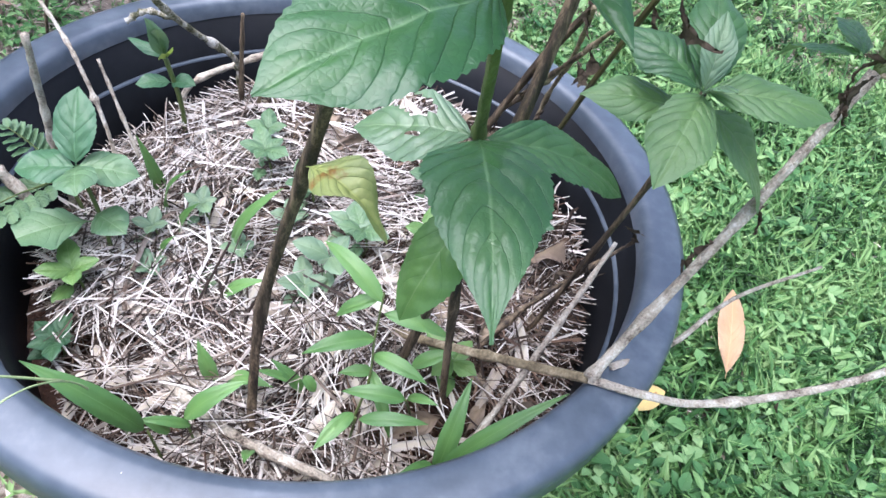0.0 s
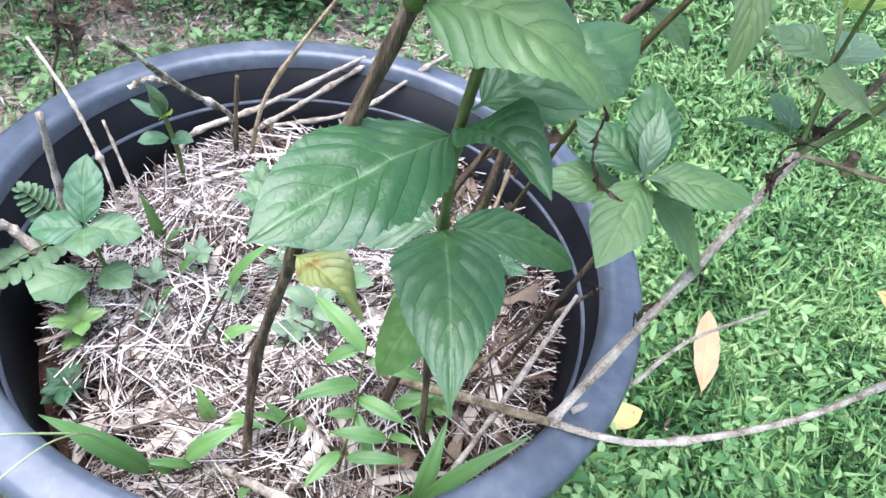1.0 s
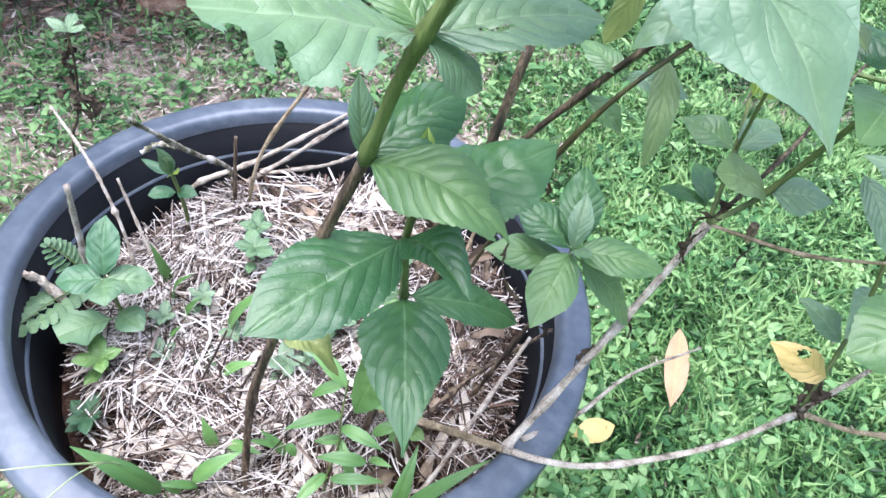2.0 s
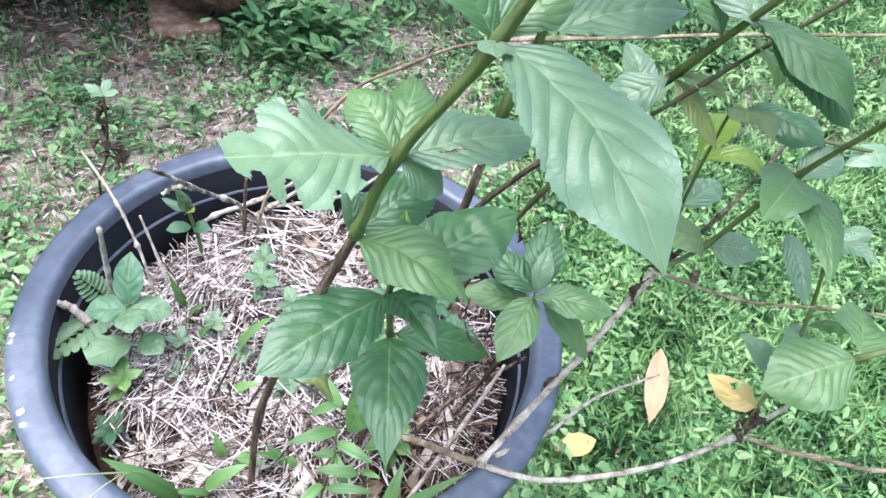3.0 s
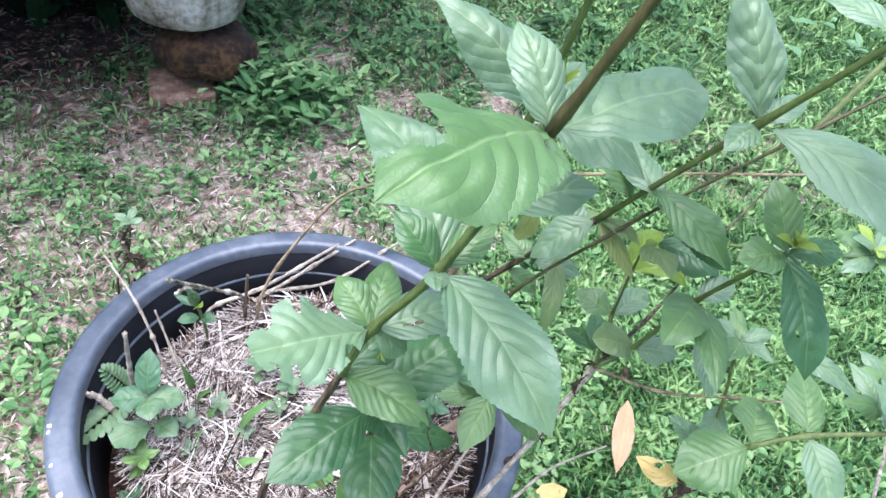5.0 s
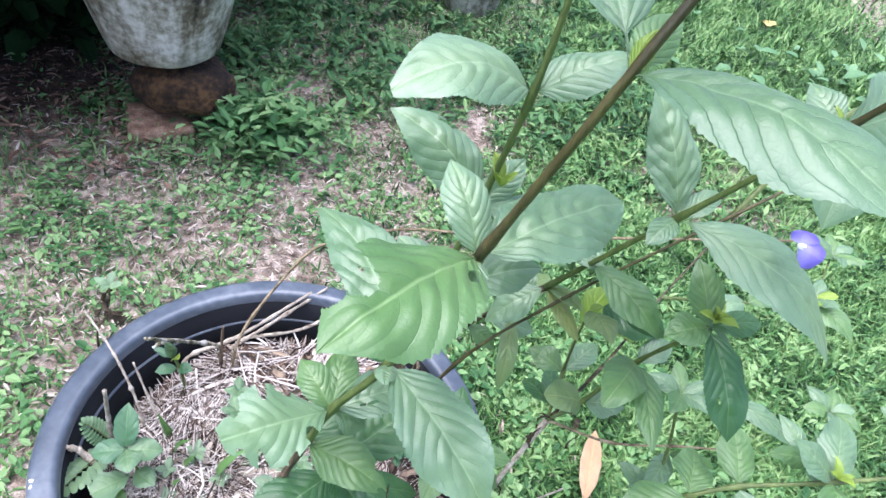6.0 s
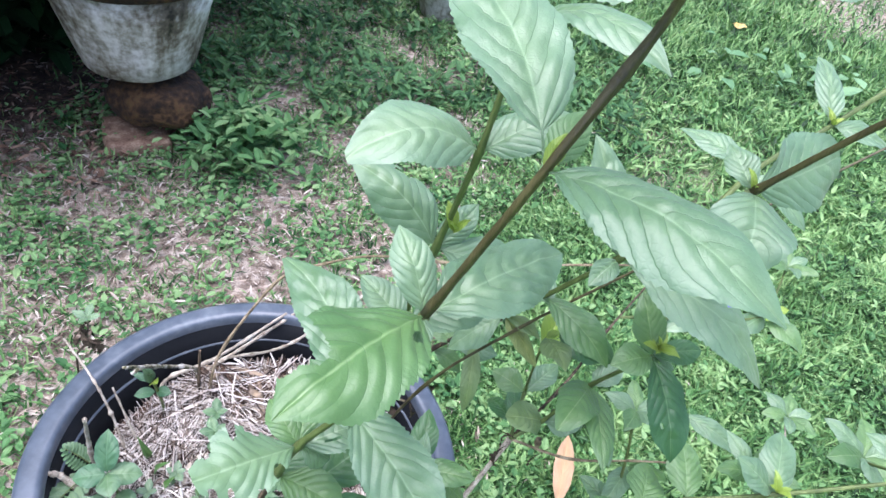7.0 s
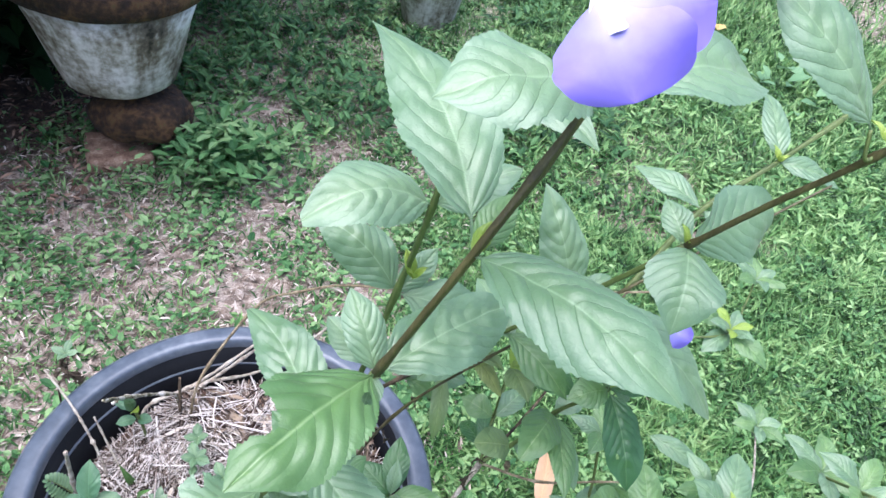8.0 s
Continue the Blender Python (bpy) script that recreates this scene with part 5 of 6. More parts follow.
def seedling(x, y, size, n, mat, turn, rise):
    z = float(soil_height(x, y)) + 0.004
    ob = weed((x, y, z), "small soft green seedling in the mulch", (x, y, z + rise), 0.0008)
    size *= 0.82
    sprig(ob, (x, y, z + rise), size, n, mat, 0.62, 0.3, turn)
    sprig(ob, (x - 0.003, y, z + rise * 0.55), size * 0.8, 2, mat, 0.6, 0.15, turn + 0.8)


for row in ((-0.192, 0.293, 0.017, 4, WEED_PALE, 0.2, 0.025),
            (-0.169, 0.319, 0.017, 5, WEED_PALE, 0.5, 0.03),
            (-0.182, 0.267, 0.018, 4, WEED_PALE, 0.8, 0.02),
            (-0.219, 0.243, 0.026, 4, WEED_GREEN, 0.6, 0.035),
            (-0.218, 0.209, 0.022, 5, WEED_DARK, 0.2, 0.02),
            (-0.141, 0.369, 0.024, 5, WEED, 0.9, 0.04),
            (-0.148, 0.271, 0.016, 4, WEED_PALE, 0.1, 0.015),
            (-0.084, 0.281, 0.024, 4, WEED_PALE, 0.4, 0.025),
            (-0.072, 0.298, 0.030, 3, WEED_PALE, 1.1, 0.035),
            (-0.067, 0.333, 0.022, 4, WEED_PALE, 0.0, 0.03)):
    seedling(*row)
for row in ((-0.104, 0.354, 0.024, 4, WEED, 0.7, 0.035),
            (-0.111, 0.336, 0.020, 4, WEED_PALE, 0.3, 0.02),
            (-0.057, 0.328, 0.024, 5, WEED, 0.9, 0.03),
            (-0.010, 0.338, 0.026, 4, WEED_GREEN, 0.2, 0.03),
            (-0.136, 0.302, 0.018, 4, WEED_PALE, 0.5, 0.02),
            (-0.150, 0.400, 0.022, 4, WEED, 0.3, 0.03),
            (0.030, 0.400, 0.028, 5, WEED_DARK, 0.2, 0.03),
            (0.055, 0.370, 0.024, 5, WEED_DARK, 0.9, 0.03),
            (-0.020, 0.400, 0.026, 4, WEED, 0.4, 0.03),
            (0.022, 0.245, 0.028, 4, WEED_GREEN, 1.0, 0.03)):
    seedling(*row)


def lance(ob, b, t, w=0.012):
    leaf(ob, b, t, w * 0.78, BAMBOO, arch=0.14, quilt=0, nu=6, nv=16, stalk=0.0, fat=0.38, serr=0, fold=0.3, wave=0.04)


def grass_weed(foot, label, stalk, blades):
    ob = weed(foot, label)
    if stalk:
        tube("stalk", [foot] + stalk, 0.0009, 0.0007, GREEN_STEM, ob, sides=6)
    for b, t, w in blades:
        lance(ob, b, t, w)


grass_weed((-0.030, 0.200, 0.372), "bright green creeping grass with lance-shaped blades", [(-0.024, 0.210, 0.41), (-0.026, 0.226, 0.43), (-0.026, 0.240, 0.455)], [
    ((-0.026, 0.237, 0.450), (-0.067, 0.263, 0.460), 0.015), ((-0.028, 0.240, 0.450), (-0.051, 0.235, 0.430), 0.012), ((-0.024, 0.237, 0.440), (0.017, 0.238, 0.430), 0.013),
    ((-0.026, 0.226, 0.430), (-0.062, 0.205, 0.430), 0.014), ((-0.025, 0.222, 0.420), (0.009, 0.211, 0.420), 0.013), ((-0.023, 0.217, 0.410), (-0.042, 0.211, 0.410), 0.010),
    ((-0.024, 0.218, 0.410), (-0.005, 0.192, 0.385), 0.010)])
grass_weed((0.004, 0.215, 0.376), "low green grass sprout with narrow pointed blades", [(0.001, 0.21, 0.395), (-0.001, 0.204, 0.41)], [
    ((-0.001, 0.204, 0.410), (-0.037, 0.200, 0.410), 0.013), ((-0.002, 0.230, 0.405), (0.022, 0.237, 0.420), 0.012), ((0.0, 0.212, 0.40), (0.018, 0.204, 0.412), 0.008)])
grass_weed((-0.028, 0.190, 0.372), "low green grass sprout with narrow pointed blades", [(-0.026, 0.192, 0.40)], [
    ((-0.024, 0.191, 0.400), (0.015, 0.195, 0.405), 0.011), ((-0.028, 0.194, 0.400), (-0.044, 0.169, 0.395), 0.012)])
grass_weed((0.024, 0.180, 0.370), "dark green grass tuft at the pot's edge", [], [
    ((0.026, 0.182, 0.375), (0.033, 0.219, 0.425), 0.015), ((0.028, 0.183, 0.380), (0.083, 0.207, 0.450), 0.013), ((0.024, 0.180, 0.385), (0.004, 0.166, 0.395), 0.013)])
grass_weed((-0.125, 0.155, 0.366), "creeping grass with one long broad blade over the rim", [(-0.130, 0.156, 0.40)], [
    ((-0.132, 0.156, 0.400), (-0.180, 0.150, 0.455), 0.017), ((-0.124, 0.165, 0.385), (-0.137, 0.160, 0.402), 0.009)])
grass_weed((-0.112, 0.168, 0.368), "creeping grass with long pointed green blades", [(-0.116, 0.170, 0.395)], [
    ((-0.117, 0.170, 0.395), (-0.086, 0.187, 0.420), 0.015), ((-0.113, 0.169, 0.390), (-0.137, 0.158, 0.405), 0.008)])
grass_weed((-0.108, 0.208, 0.374), "short pale green grass blades in the straw", [], [
    ((-0.108, 0.208, 0.380), (-0.076, 0.197, 0.402), 0.012), ((-0.115, 0.204, 0.380), (-0.126, 0.212, 0.408), 0.012), ((-0.078, 0.165, 0.385), (-0.076, 0.152, 0.398), 0.009)])
grass_weed((-0.062, 0.212, 0.374), "short pale green grass blades in the straw", [], [
    ((-0.062, 0.212, 0.378), (-0.084, 0.216, 0.400), 0.010), ((-0.062, 0.210, 0.400), (-0.054, 0.207, 0.390), 0.009), ((-0.066, 0.215, 0.380), (-0.090, 0.205, 0.402), 0.008)])
grass_weed((-0.196, 0.325, 0.374), "upright grass blades in the mulch", [], [
    ((-0.195, 0.324, 0.376), (-0.171, 0.313, 0.440), 0.012), ((-0.182, 0.308, 0.378), (-0.166, 0.310, 0.415), 0.011), ((-0.186, 0.284, 0.376), (-0.173, 0.286, 0.405), 0.009)])
grass_weed((-0.145, 0.310, 0.376), "pointed grass blades in the mulch", [], [
    ((-0.144, 0.308, 0.380), (-0.110, 0.317, 0.440), 0.014), ((-0.135, 0.266, 0.380), (-0.106, 0.270, 0.402), 0.012)])
grass_weed((-0.214, 0.348, 0.374), "single upright grass blade in the mulch", [], [((-0.214, 0.348, 0.376), (-0.220, 0.339, 0.435), 0.012)])
# thin seed stalk hanging out over the rim
st = weed((-0.150, 0.165, 0.368), "thin pale grass seed stalk hanging over the rim")
tube("stalk", [(-0.150, 0.165, 0.368), (-0.152, 0.152, 0.44), (-0.155, 0.130, 0.476), (-0.162, 0.105, 0.486), (-0.172, 0.085, 0.482)], 0.0006, 0.0004, PALE_STALK, st, sides=5)
tube("spike", [(-0.153, 0.142, 0.462), (-0.170, 0.122, 0.490), (-0.196, 0.108, 0.498)], 0.0007, 0.0004, PALE_STALK, st, sides=5)

# ---- things on and beyond the lawn ----


def fallen(b, t, w, mat, label, arch=0.04):
    ob = leaf(None, b, t, w, mat, "fallen_leaf", arch=arch, fold=0.15, quilt=0.3, wave=0.06, nu=8, nv=20, serr=0.0, fat=0.5)
    return tagged(ob, label, "fallen leaf", "fallen leaves on the lawn")


fallen((0.398, 0.560, 0.050), (0.429, 0.725, 0.050), 0.040, FALLEN, "tan-orange fallen leaf lying on the grass")
fallen((0.255, 0.489, 0.040), (0.317, 0.520, 0.045), 0.036, FALLEN_Y, "yellow fallen leaf on the grass", 0.1)
fallen((1.36, 3.24, 0.04), (1.42, 3.20, 0.05), 0.05, FALLEN_Y, "yellow fallen leaf far out on the lawn", 0.1)
fallen((-0.36, 1.62, 0.0), (-0.45, 1.66, 0.01), 0.045, FALLEN, "brown fallen leaf on the ground", 0.1)


def lump(name, at, size, mat, rough=0.12, seed=1, square=0.0, turn=0.0):
    bm = bmesh.new()
    bmesh.ops.create_icosphere(bm, subdivisions=4, radius=1.0)
    for v in bm.verts:
        p = v.co.copy()
        if square:
            m = max(abs(p.x), abs(p.y), abs(p.z))
            p = p.lerp(p / m, square)
        q = 1 + rough * noise.noise(p * 1.6 + Vector((seed, 0, 0))) + rough * 0.35 * noise.noise(p * 5 + Vector((seed, 3, 0)))
        v.co = Vector((p.x * size[0], p.y * size[1], p.z * size[2])) * q
    bmesh.ops.rotate(bm, verts=bm.verts, matrix=Matrix.Rotation(turn, 3, "Z"))
    me = bpy.data.meshes.new(name)
    bm.to_mesh(me)
    bm.free()
    me.materials.append(mat)
    me.shade_smooth()
    ob = new(name, me)
    ob.location = at
    WORLD_AT[ob] = Vector(at)
    return ob


tagged(lump("brick", (-0.760, 1.485, -0.032), (0.088, 0.080, 0.045), BRICK, square=0.8, rough=0.06, turn=0.5), "old reddish brick on the ground under a rock", "brick")
tagged(lump("rock", (-0.712, 1.545, 0.092), (0.128, 0.115, 0.074), ROCK, square=0.12, rough=0.15, seed=4), "mossy brown rock propping up the concrete pot", "rock")


def build_white_pot():
    c = (-0.765, 1.57, 0.178)
    ob = thing("concrete_pot", c, "weathered whitish concrete pot with dark stains, set on a rock", "plant pot")
    prof = [(0.01, 0.0), (0.125, 0.0), (0.142, 0.012), (0.160, 0.07), (0.192, 0.18), (0.214, 0.255), (0.200, 0.255), (0.178, 0.18), (0.13, 0.03), (0.01, 0.03)]
    lathe("body", prof, c, CONCRETE, ob, seg=64, wob=0.02)
    rim = [(0.198, 0.250), (0.217, 0.252), (0.230, 0.260), (0.234, 0.278), (0.232, 0.300), (0.224, 0.308), (0.206, 0.306), (0.197, 0.29)]
    lathe("rim", rim, c, ROCK, ob, "dark moss-stained rim", seg=64, wob=0.03)
    lathe("soil", [(0.0, 0.27), (0.10, 0.275), (0.201, 0.268)], c, SOIL, ob, "dark soil", seg=40, wob=0.05)


build_white_pot()


def build_far_pot():
    c = (0.0, 2.76, -0.02)
    ob = thing("grey_pot", c, "pale grey pot standing at the lawn's far edge", "plant pot")
    lathe("body", [(0.01, 0.0), (0.10, 0.0), (0.108, 0.01), (0.15, 0.20), (0.16, 0.21), (0.16, 0.24), (0.145, 0.24), (0.138, 0.20), (0.095, 0.03), (0.01, 0.03)], c, CONCRETE, ob, seg=48)


build_far_pot()


# ---- lawn ----
CX, CY = 2.40, 4.05


def build_lawn():
    rng = np.random.default_rng(77)

    def spread(n, x0, x1, y0, y1):
        x, y = rng.uniform(x0, x1, n), rng.uniform(y0, y1, n)
        ok = np.hypot(x - POT[0], y - POT[1]) > 0.172
        return x[ok], y[ok]

    def patch(x, y, s, o):
        return np.array([noise.noise(Vector((a * s, b * s, o))) for a, b in zip(x, y)])

    def worn(x, y):
        """A worn, bare patch at the lawn's far side."""
        wob = 0.25 * np.sin(x * 9.0) * np.sin(y * 7.0)
        return np.clip(1.6 * (1.15 + wob - np.hypot((x - CX) / 0.75, (y - CY) / 0.75)), 0, 0.85)

    def under(x, y):
        """The bare, shaded soil under the shrubs."""
        wob = 0.10 * np.sin(x * 11.0 + 1.0) * np.sin(y * 9.0)
        return np.clip((-0.92 + wob - x) / 0.22, 0, 0.96) * np.clip((y - 1.15 + wob) / 0.3, 0, 1)

    def lush(x, y):
        return np.clip((x - 0.05 - 0.08 * (y - 0.6)) / 0.4, 0, 1)

    xs, ys = [], []
    for n, box in ((78000, (0.05, 1.5, 0.05, 1.5)), (82000, (0.0, 3.4, 1.4, 5.2)), (8000, (-0.6, 0.4, -0.5, 0.4)), (74000, (-2.1, 0.6, 0.4, 3.8)), (16000, (1.5, 2.8, 0.4, 1.5))):
        x, y = spread(n, *box)
        xs.append(x), ys.append(y)
    x, y = np.concatenate(xs), np.concatenate(ys)
    lu, p = lush(x, y), patch(x, y, 5.0, 1.0)
    keep = rng.uniform(0, 1, len(x)) < np.where(lu > 0.4, 1.1 + 0.5 * p, 0.78 + 1.4 * p + 0.2 * lu) * (1 - worn(x, y)) * (1 - under(x, y))
    x, y, lu = x[keep], y[keep], lu[keep]
    n = len(x)
    xyz = np.stack([x, y, ground_height(x, y) - 0.003], 1)
    many_blades("grass", xyz, rng.uniform(0.022, 0.075, n) * (0.6 + 0.4 * lu) * (1 + 0.25 * np.clip(y - 1.2, 0, 3)), rng.uniform(0.0026, 0.0078, n) * (0.8 + 0.2 * lu) * (1 + 0.25 * np.clip(y - 1.2, 0, 3)), rng.uniform(0, 6.28, n), rng.uniform(0.35, 1.25, n), rng.uniform(0.0, 0.65, n),
                GRASS, "short bright green lawn grass, patchy with bare dirt", "grass")
    # rough grass all round, beyond the mown patch
    x, y = rng.uniform(-4.5, 6.5, 44000), rng.uniform(-4.0, 8.0, 44000)
    ok = ~((x > -2.1) & (x < 3.3) & (y > 0.1) & (y < 5.1))
    x, y = x[ok], y[ok]
    n = len(x)
    xyz = np.stack([x, y, ground_height(x, y) - 0.004], 1)
    many_blades("rough_grass", xyz, rng.uniform(0.06, 0.14, n), rng.uniform(0.011, 0.022, n), rng.uniform(0, 6.28, n), rng.uniform(0.3, 1.2, n), rng.uniform(0, 0.6, n),
                GRASS, "longer rough grass round the mown patch", "grass")
    # creeping small-leaved weeds
    xs, ys = [], []
    for n, box in ((24000, (0.05, 1.5, 0.05, 1.5)), (16000, (0.0, 3.4, 1.4, 5.2)), (5000, (-0.6, 0.4, -0.5, 0.4)), (70000, (-2.1, 0.7, 0.4, 3.8))):
        x, y = spread(n, *box)
        xs.append(x), ys.append(y)
    x, y = np.concatenate(xs), np.concatenate(ys)
    lu, p = lush(x, y), np.where(lush(x, y) > 0.5, patch(x, y, 8.0, 9.0), 0.65 * patch(x, y, 5.5, 9.0) + 0.35 * patch(x, y, 13.0, 4.0))
    keep = rng.uniform(0, 1, len(x)) < np.where(lu > 0.5, 0.42 + 1.2 * p, 0.36 + 3.4 * p) * (1 - worn(x, y)) * (1 - under(x, y))
    x, y, lu = x[keep], y[keep], lu[keep]
    n = len(x)
    xyz = np.stack([x, y, ground_height(x, y) + rng.uniform(0.002, 0.034, n)], 1)
    many_leaves("creeping_weeds", xyz, rng.uniform(0.008, 0.028, n) * np.where(rng.uniform(0, 1, n) < 0.2, 1.5, 1.0) * 0.8, rng.uniform(0, 6.28, n), rng.uniform(-0.3, 0.7, n), CREEPER, "low creeping weeds with small oval leaves", "weeds")
    # low leafy rosettes among the grass
    k = 3600
    cx, cy = rng.uniform(-0.9, 2.4, k), rng.uniform(0.1, 2.8, k)
    ok = (np.hypot(cx - POT[0], cy - POT[1]) > 0.27) & (rng.uniform(0, 1, k) < (0.12 + 0.7 * lush(cx, cy)) * (1 - worn(cx, cy)))
    cx, cy = np.repeat(cx[ok], 6), np.repeat(cy[ok], 6)
    n = len(cx)
    xyz = np.stack([cx + rng.normal(0, 0.006, n), cy + rng.normal(0, 0.006, n), ground_height(cx, cy) + rng.uniform(0.008, 0.04, n)], 1)
    many_leaves("broad_weeds", xyz, rng.uniform(0.014, 0.030, n) * (1 + 0.6 * np.clip(cy - 0.9, 0, 1)), rng.uniform(0, 6.28, n), rng.uniform(-0.1, 0.8, n), GRASS, "broader-leaved weeds among the lawn grass", "weeds", 0.34)
    # leafy clump beside the brick
    k = 700
    x, y = rng.normal(-0.48, 0.085, k), rng.normal(1.53, 0.075, k)
    xyz = np.stack([x, y, ground_height(x, y) + rng.uniform(0.01, 0.13, k)], 1)
    many_leaves("weed_clump", xyz, rng.uniform(0.022, 0.062, k), rng.uniform(0, 6.28, k), rng.uniform(-0.3, 0.9, k), CREEPER, "leafy green weed clump beside the brick", "weeds", 0.42)
    # taller leafy weeds, the shade on them put into their darker colour
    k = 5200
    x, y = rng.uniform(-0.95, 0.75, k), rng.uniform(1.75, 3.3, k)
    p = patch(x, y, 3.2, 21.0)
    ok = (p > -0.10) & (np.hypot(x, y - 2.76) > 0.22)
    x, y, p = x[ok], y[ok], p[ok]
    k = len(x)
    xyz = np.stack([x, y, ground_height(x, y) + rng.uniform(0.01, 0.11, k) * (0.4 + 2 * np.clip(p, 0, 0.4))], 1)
    many_leaves("shade_weeds", xyz, rng.uniform(0.022, 0.056, k), rng.uniform(0, 6.28, k), rng.uniform(-0.2, 0.9, k), WEED_SHADE_TONE, "taller leafy weeds at the lawn's edge, their green darkened for shade", "weeds", 0.42)
    # brown leaves round the rock
    k = 800
    x, y = rng.normal(-1.0, 0.24, k), rng.normal(1.52, 0.20, k)
    xyz = np.stack([x, y, ground_height(x, y) + rng.uniform(0.006, 0.03, k)], 1)
    many_leaves("brown_leaves", xyz, rng.uniform(0.012, 0.040, k), rng.uniform(0, 6.28, k), rng.uniform(-0.3, 0.4, k), BROWN_STRAW, "brown dead leaves lying round the rock", "litter", 0.35)
    # dead bits
    x, y = spread(72000, -2.1, 1.0, -0.4, 3.8)
    x, y = np.append(x, rng.uniform(CX - 0.9, CX + 0.9, 16000)), np.append(y, rng.uniform(CY - 0.9, CY + 0.9, 16000))
    lu = lush(x, y)
    keep = rng.uniform(0, 1, len(x)) < np.maximum(1 - 0.85 * lu, worn(x, y)) * (1 - 0.75 * under(x, y))
    x, y = x[keep], y[keep]
    n = len(x)
    xyz = np.stack([x, y, ground_height(x, y) + rng.uniform(0.0, 0.018, n)], 1)
    many_leaves("leaf_litter", xyz, rng.uniform(0.006, 0.024, n) * rng.uniform(0.5, 1.5, n), rng.uniform(0, 6.28, n), rng.uniform(-0.25, 0.35, n), LITTER, "dead grass bits and leaf litter on bare dirt", "litter", 0.2)
    # pale broad weeds far off
    x, y = rng.normal(1.45, 0.28, 34), rng.normal(2.75, 0.2, 34)
    xyz = np.stack([x, y, ground_height(x, y) + rng.uniform(0.03, 0.10, 34)], 1)
    many_leaves("pale_weeds", xyz, rng.uniform(0.05, 0.11, 34), rng.uniform(0, 6.28, 34), rng.uniform(-0.2, 0.7, 34), PALE_WEED, "pale broad-leaved weeds in the lawn", "weeds")


build_lawn()


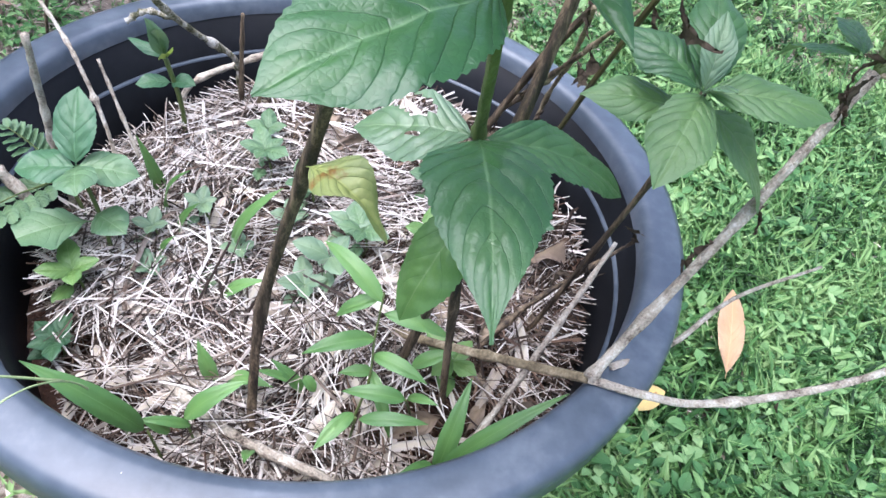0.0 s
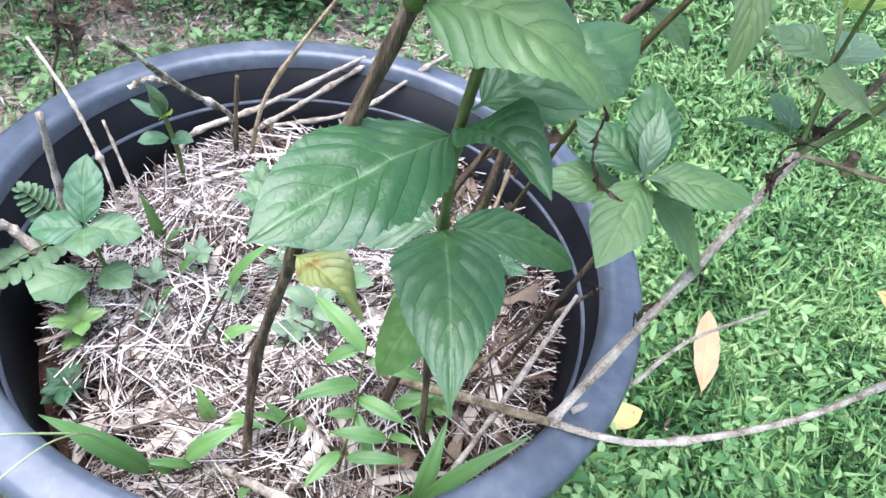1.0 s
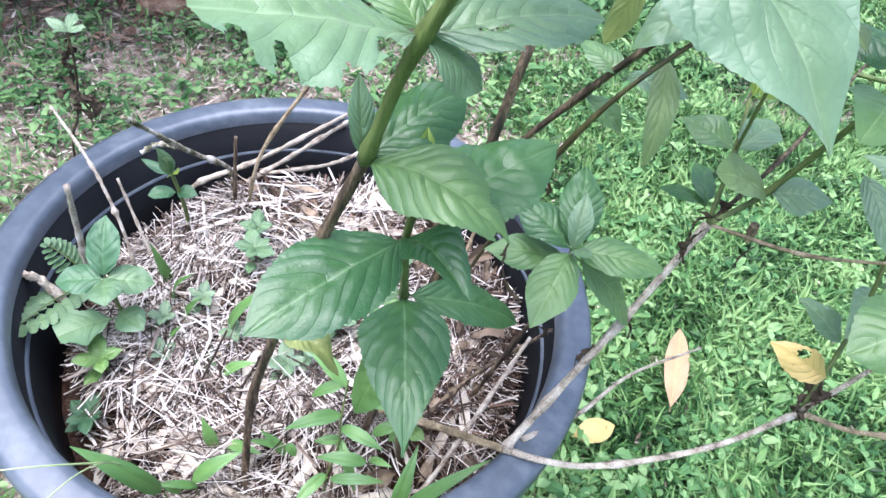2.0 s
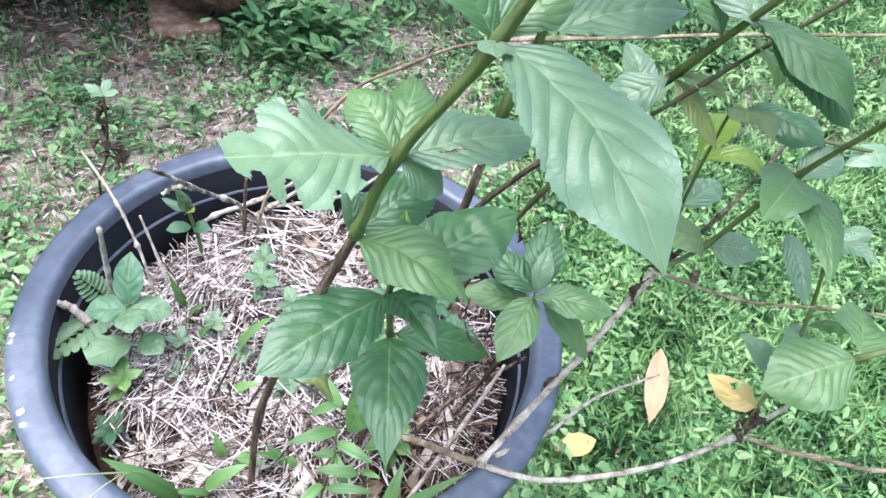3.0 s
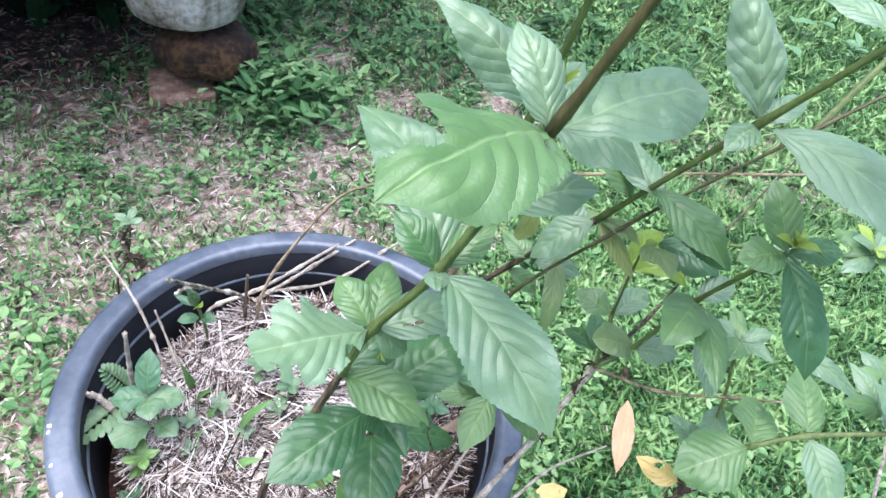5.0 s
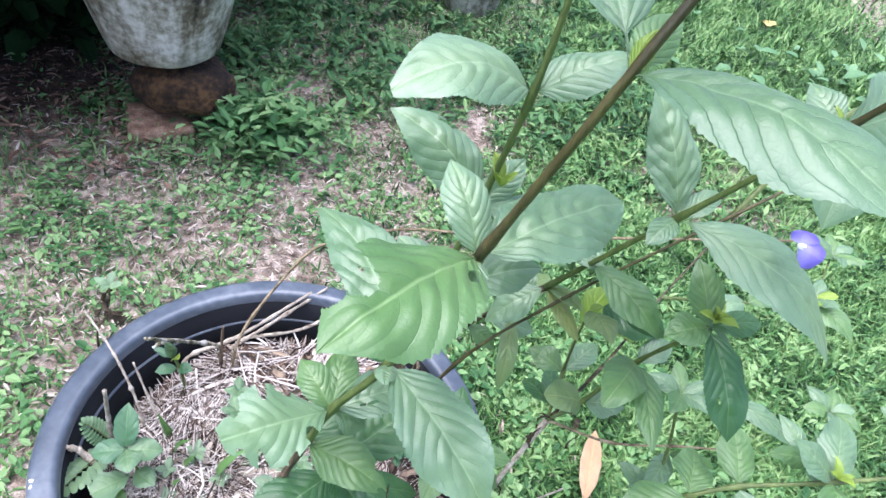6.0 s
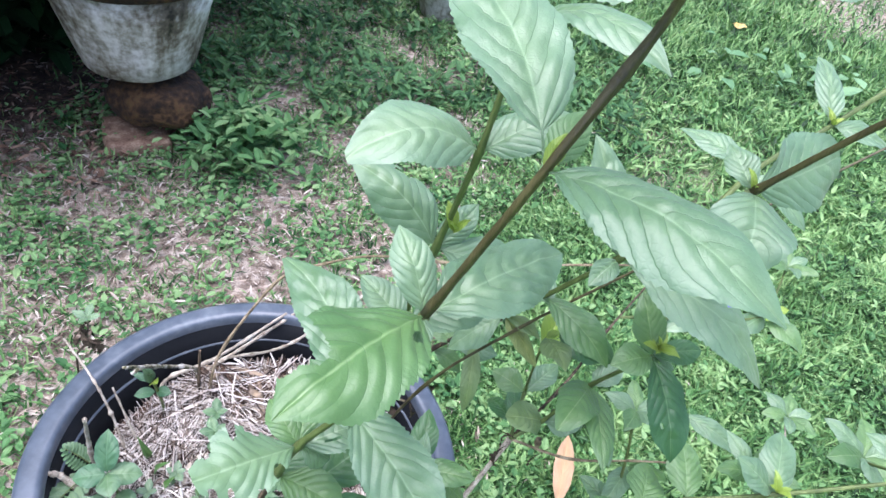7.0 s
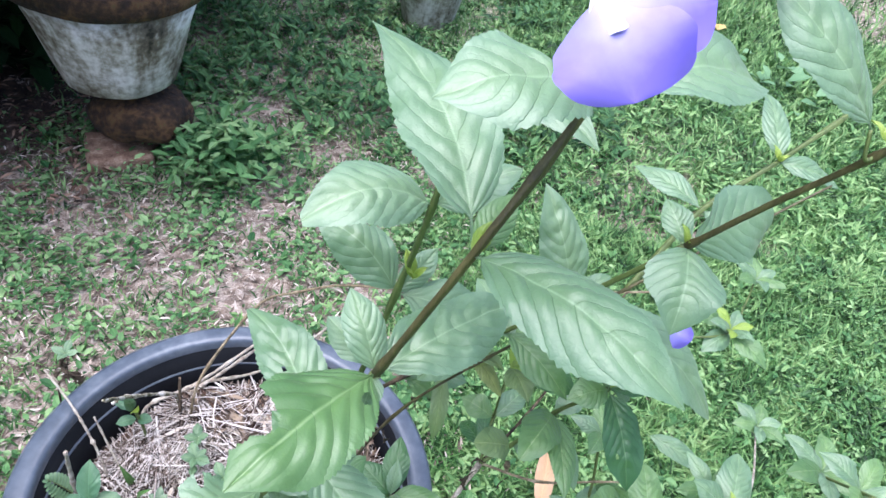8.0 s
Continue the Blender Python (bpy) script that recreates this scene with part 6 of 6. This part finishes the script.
# ---- shrub over the concrete pot, its crown out of view and added for shade ----
def build_potted_shrub():
    ob = thing("potted_shrub", (-0.765, 1.60, 0.44), "shade-dark leafy shrub in the concrete pot, its unseen crown added to cast shade", "shrub")
    rng = np.random.default_rng(44)
    for i in range(6):
        a = i * 1.05
        b = np.array([-0.765 + 0.05 * math.cos(a), 1.62 + 0.05 * math.sin(a), 0.44])
        tube("trunk", [b, b + [0.12 * math.cos(a), 0.08 * math.sin(a), 0.3], b + [0.4 * math.cos(a), 0.25 * math.sin(a), 0.75]], 0.012, 0.005, WOOD, ob, seed=i)
    # Crown and drooping clumps lie out of view, added to shade pot and ground.
    c = rng.uniform(-1, 1, (170, 3)) * [0.52, 0.52, 0.22] + [-1.22, 1.70, 0.93]
    droop = rng.uniform(-1, 1, (70, 3)) * [0.26, 0.40, 0.10] + [-1.42, 1.55, 0.64]
    c = np.vstack([c, droop])
    xyz = c[rng.integers(0, 240, 20000)] + rng.normal(0, 0.08, (20000, 3))
    xyz = xyz[(xyz[:, 2] > 0.68) | ((xyz[:, 2] > 0.50) & (xyz[:, 0] < -1.12))]
    n = len(xyz)
    many_leaves("crown", xyz, rng.uniform(0.06, 0.12, n), rng.uniform(0, 6.28, n), rng.uniform(-0.7, 0.4, n), SHADED_FOLIAGE, "", "", 0.5, parent=ob)
    for p, q in (((-0.93, 1.40, 0.56), (-0.95, 1.36, 0.475)), ((-0.62, 1.62, 0.60), (-0.60, 1.60, 0.50)), ((-0.33, 1.95, 0.52), (-0.34, 1.92, 0.42)), ((-0.28, 2.0, 0.50), (-0.27, 1.97, 0.40))):
        tube("twig", [(p[0], p[1] + 0.1, 0.78), (p[0], p[1] + 0.04, 0.66), p], 0.003, 0.002, GREEN_STEM, ob, sides=6)
        leaf(ob, p, q, 0.045, LEAF_DARK, up=(0, -1, 0.3), nu=8, nv=20)


build_potted_shrub()


# ---- shrubbery behind the concrete pot, with unseen canopy added for shade ----
def build_hedge():
    ob = thing("hedge_shrub", (-1.7, 2.9, -0.04), "dense shrub behind the concrete pot, darkened for shade, with an added unseen canopy", "shrub")
    rng = np.random.default_rng(31)
    for i in range(7):
        a = rng.uniform(0, 6.28)
        b = np.array([-1.7 + 0.25 * math.cos(a), 2.9 + 0.2 * math.sin(a), -0.05])
        tube("trunk", [b, b + [0.1 * math.cos(a), 0.1 * math.sin(a), 0.6], b + [0.45 * math.cos(a), 0.4 * math.sin(a), 1.5]], 0.03, 0.012, WOOD, ob, seed=i)
    n = 84000
    # Canopy above the view, added to darken the ground below.
    c = rng.uniform(-1, 1, (230, 3)) * [1.1, 1.0, 0.6] + [-1.75, 3.1, 1.65]
    low = rng.uniform(-1, 1, (40, 3)) * [0.45, 0.7, 0.5] + [-2.0, 2.4, 0.55]
    # Low dark-leaved clumps stand in for a spot of deep shade.
    low = np.vstack([low, rng.uniform(-1, 1, (90, 3)) * [0.26, 0.34, 0.32] + [-1.40, 2.02, 0.34]])
    behind = rng.uniform(-1, 1, (70, 3)) * [0.9, 0.35, 0.55] + [-1.55, 3.1, 0.62]
    # Unseen clumps overhead and at the left, added to block light.
    over = np.vstack([rng.uniform(-1, 1, (90, 3)) * [1.0, 0.5, 0.4] + [-1.75, 1.7, 1.75], rng.uniform(-1, 1, (160, 3)) * [0.36, 0.80, 0.85] + [-1.95, 1.35, 0.95]])
    shade_clumps = rng.uniform(-1, 1, (120, 3)) * [0.50, 0.36, 0.22] + [-1.50, 1.85, 1.15]
    c = np.vstack([c, low, behind, over, shade_clumps])
    k = rng.integers(0, len(c), n)
    xyz = c[k] + rng.normal(0, 0.12, (n, 3))
    xyz = xyz[(xyz[:, 2] > 0.03) & ((xyz[:, 1] > 1.68) | (xyz[:, 2] > 1.2) | (xyz[:, 0] < -1.55))]
    n = len(xyz)
    many_leaves("crown", xyz, rng.uniform(0.08, 0.15, n), rng.uniform(0, 6.28, n), rng.uniform(-0.8, 0.5, n), SHADED_FOLIAGE, "", "", 0.5, parent=ob)


build_hedge()
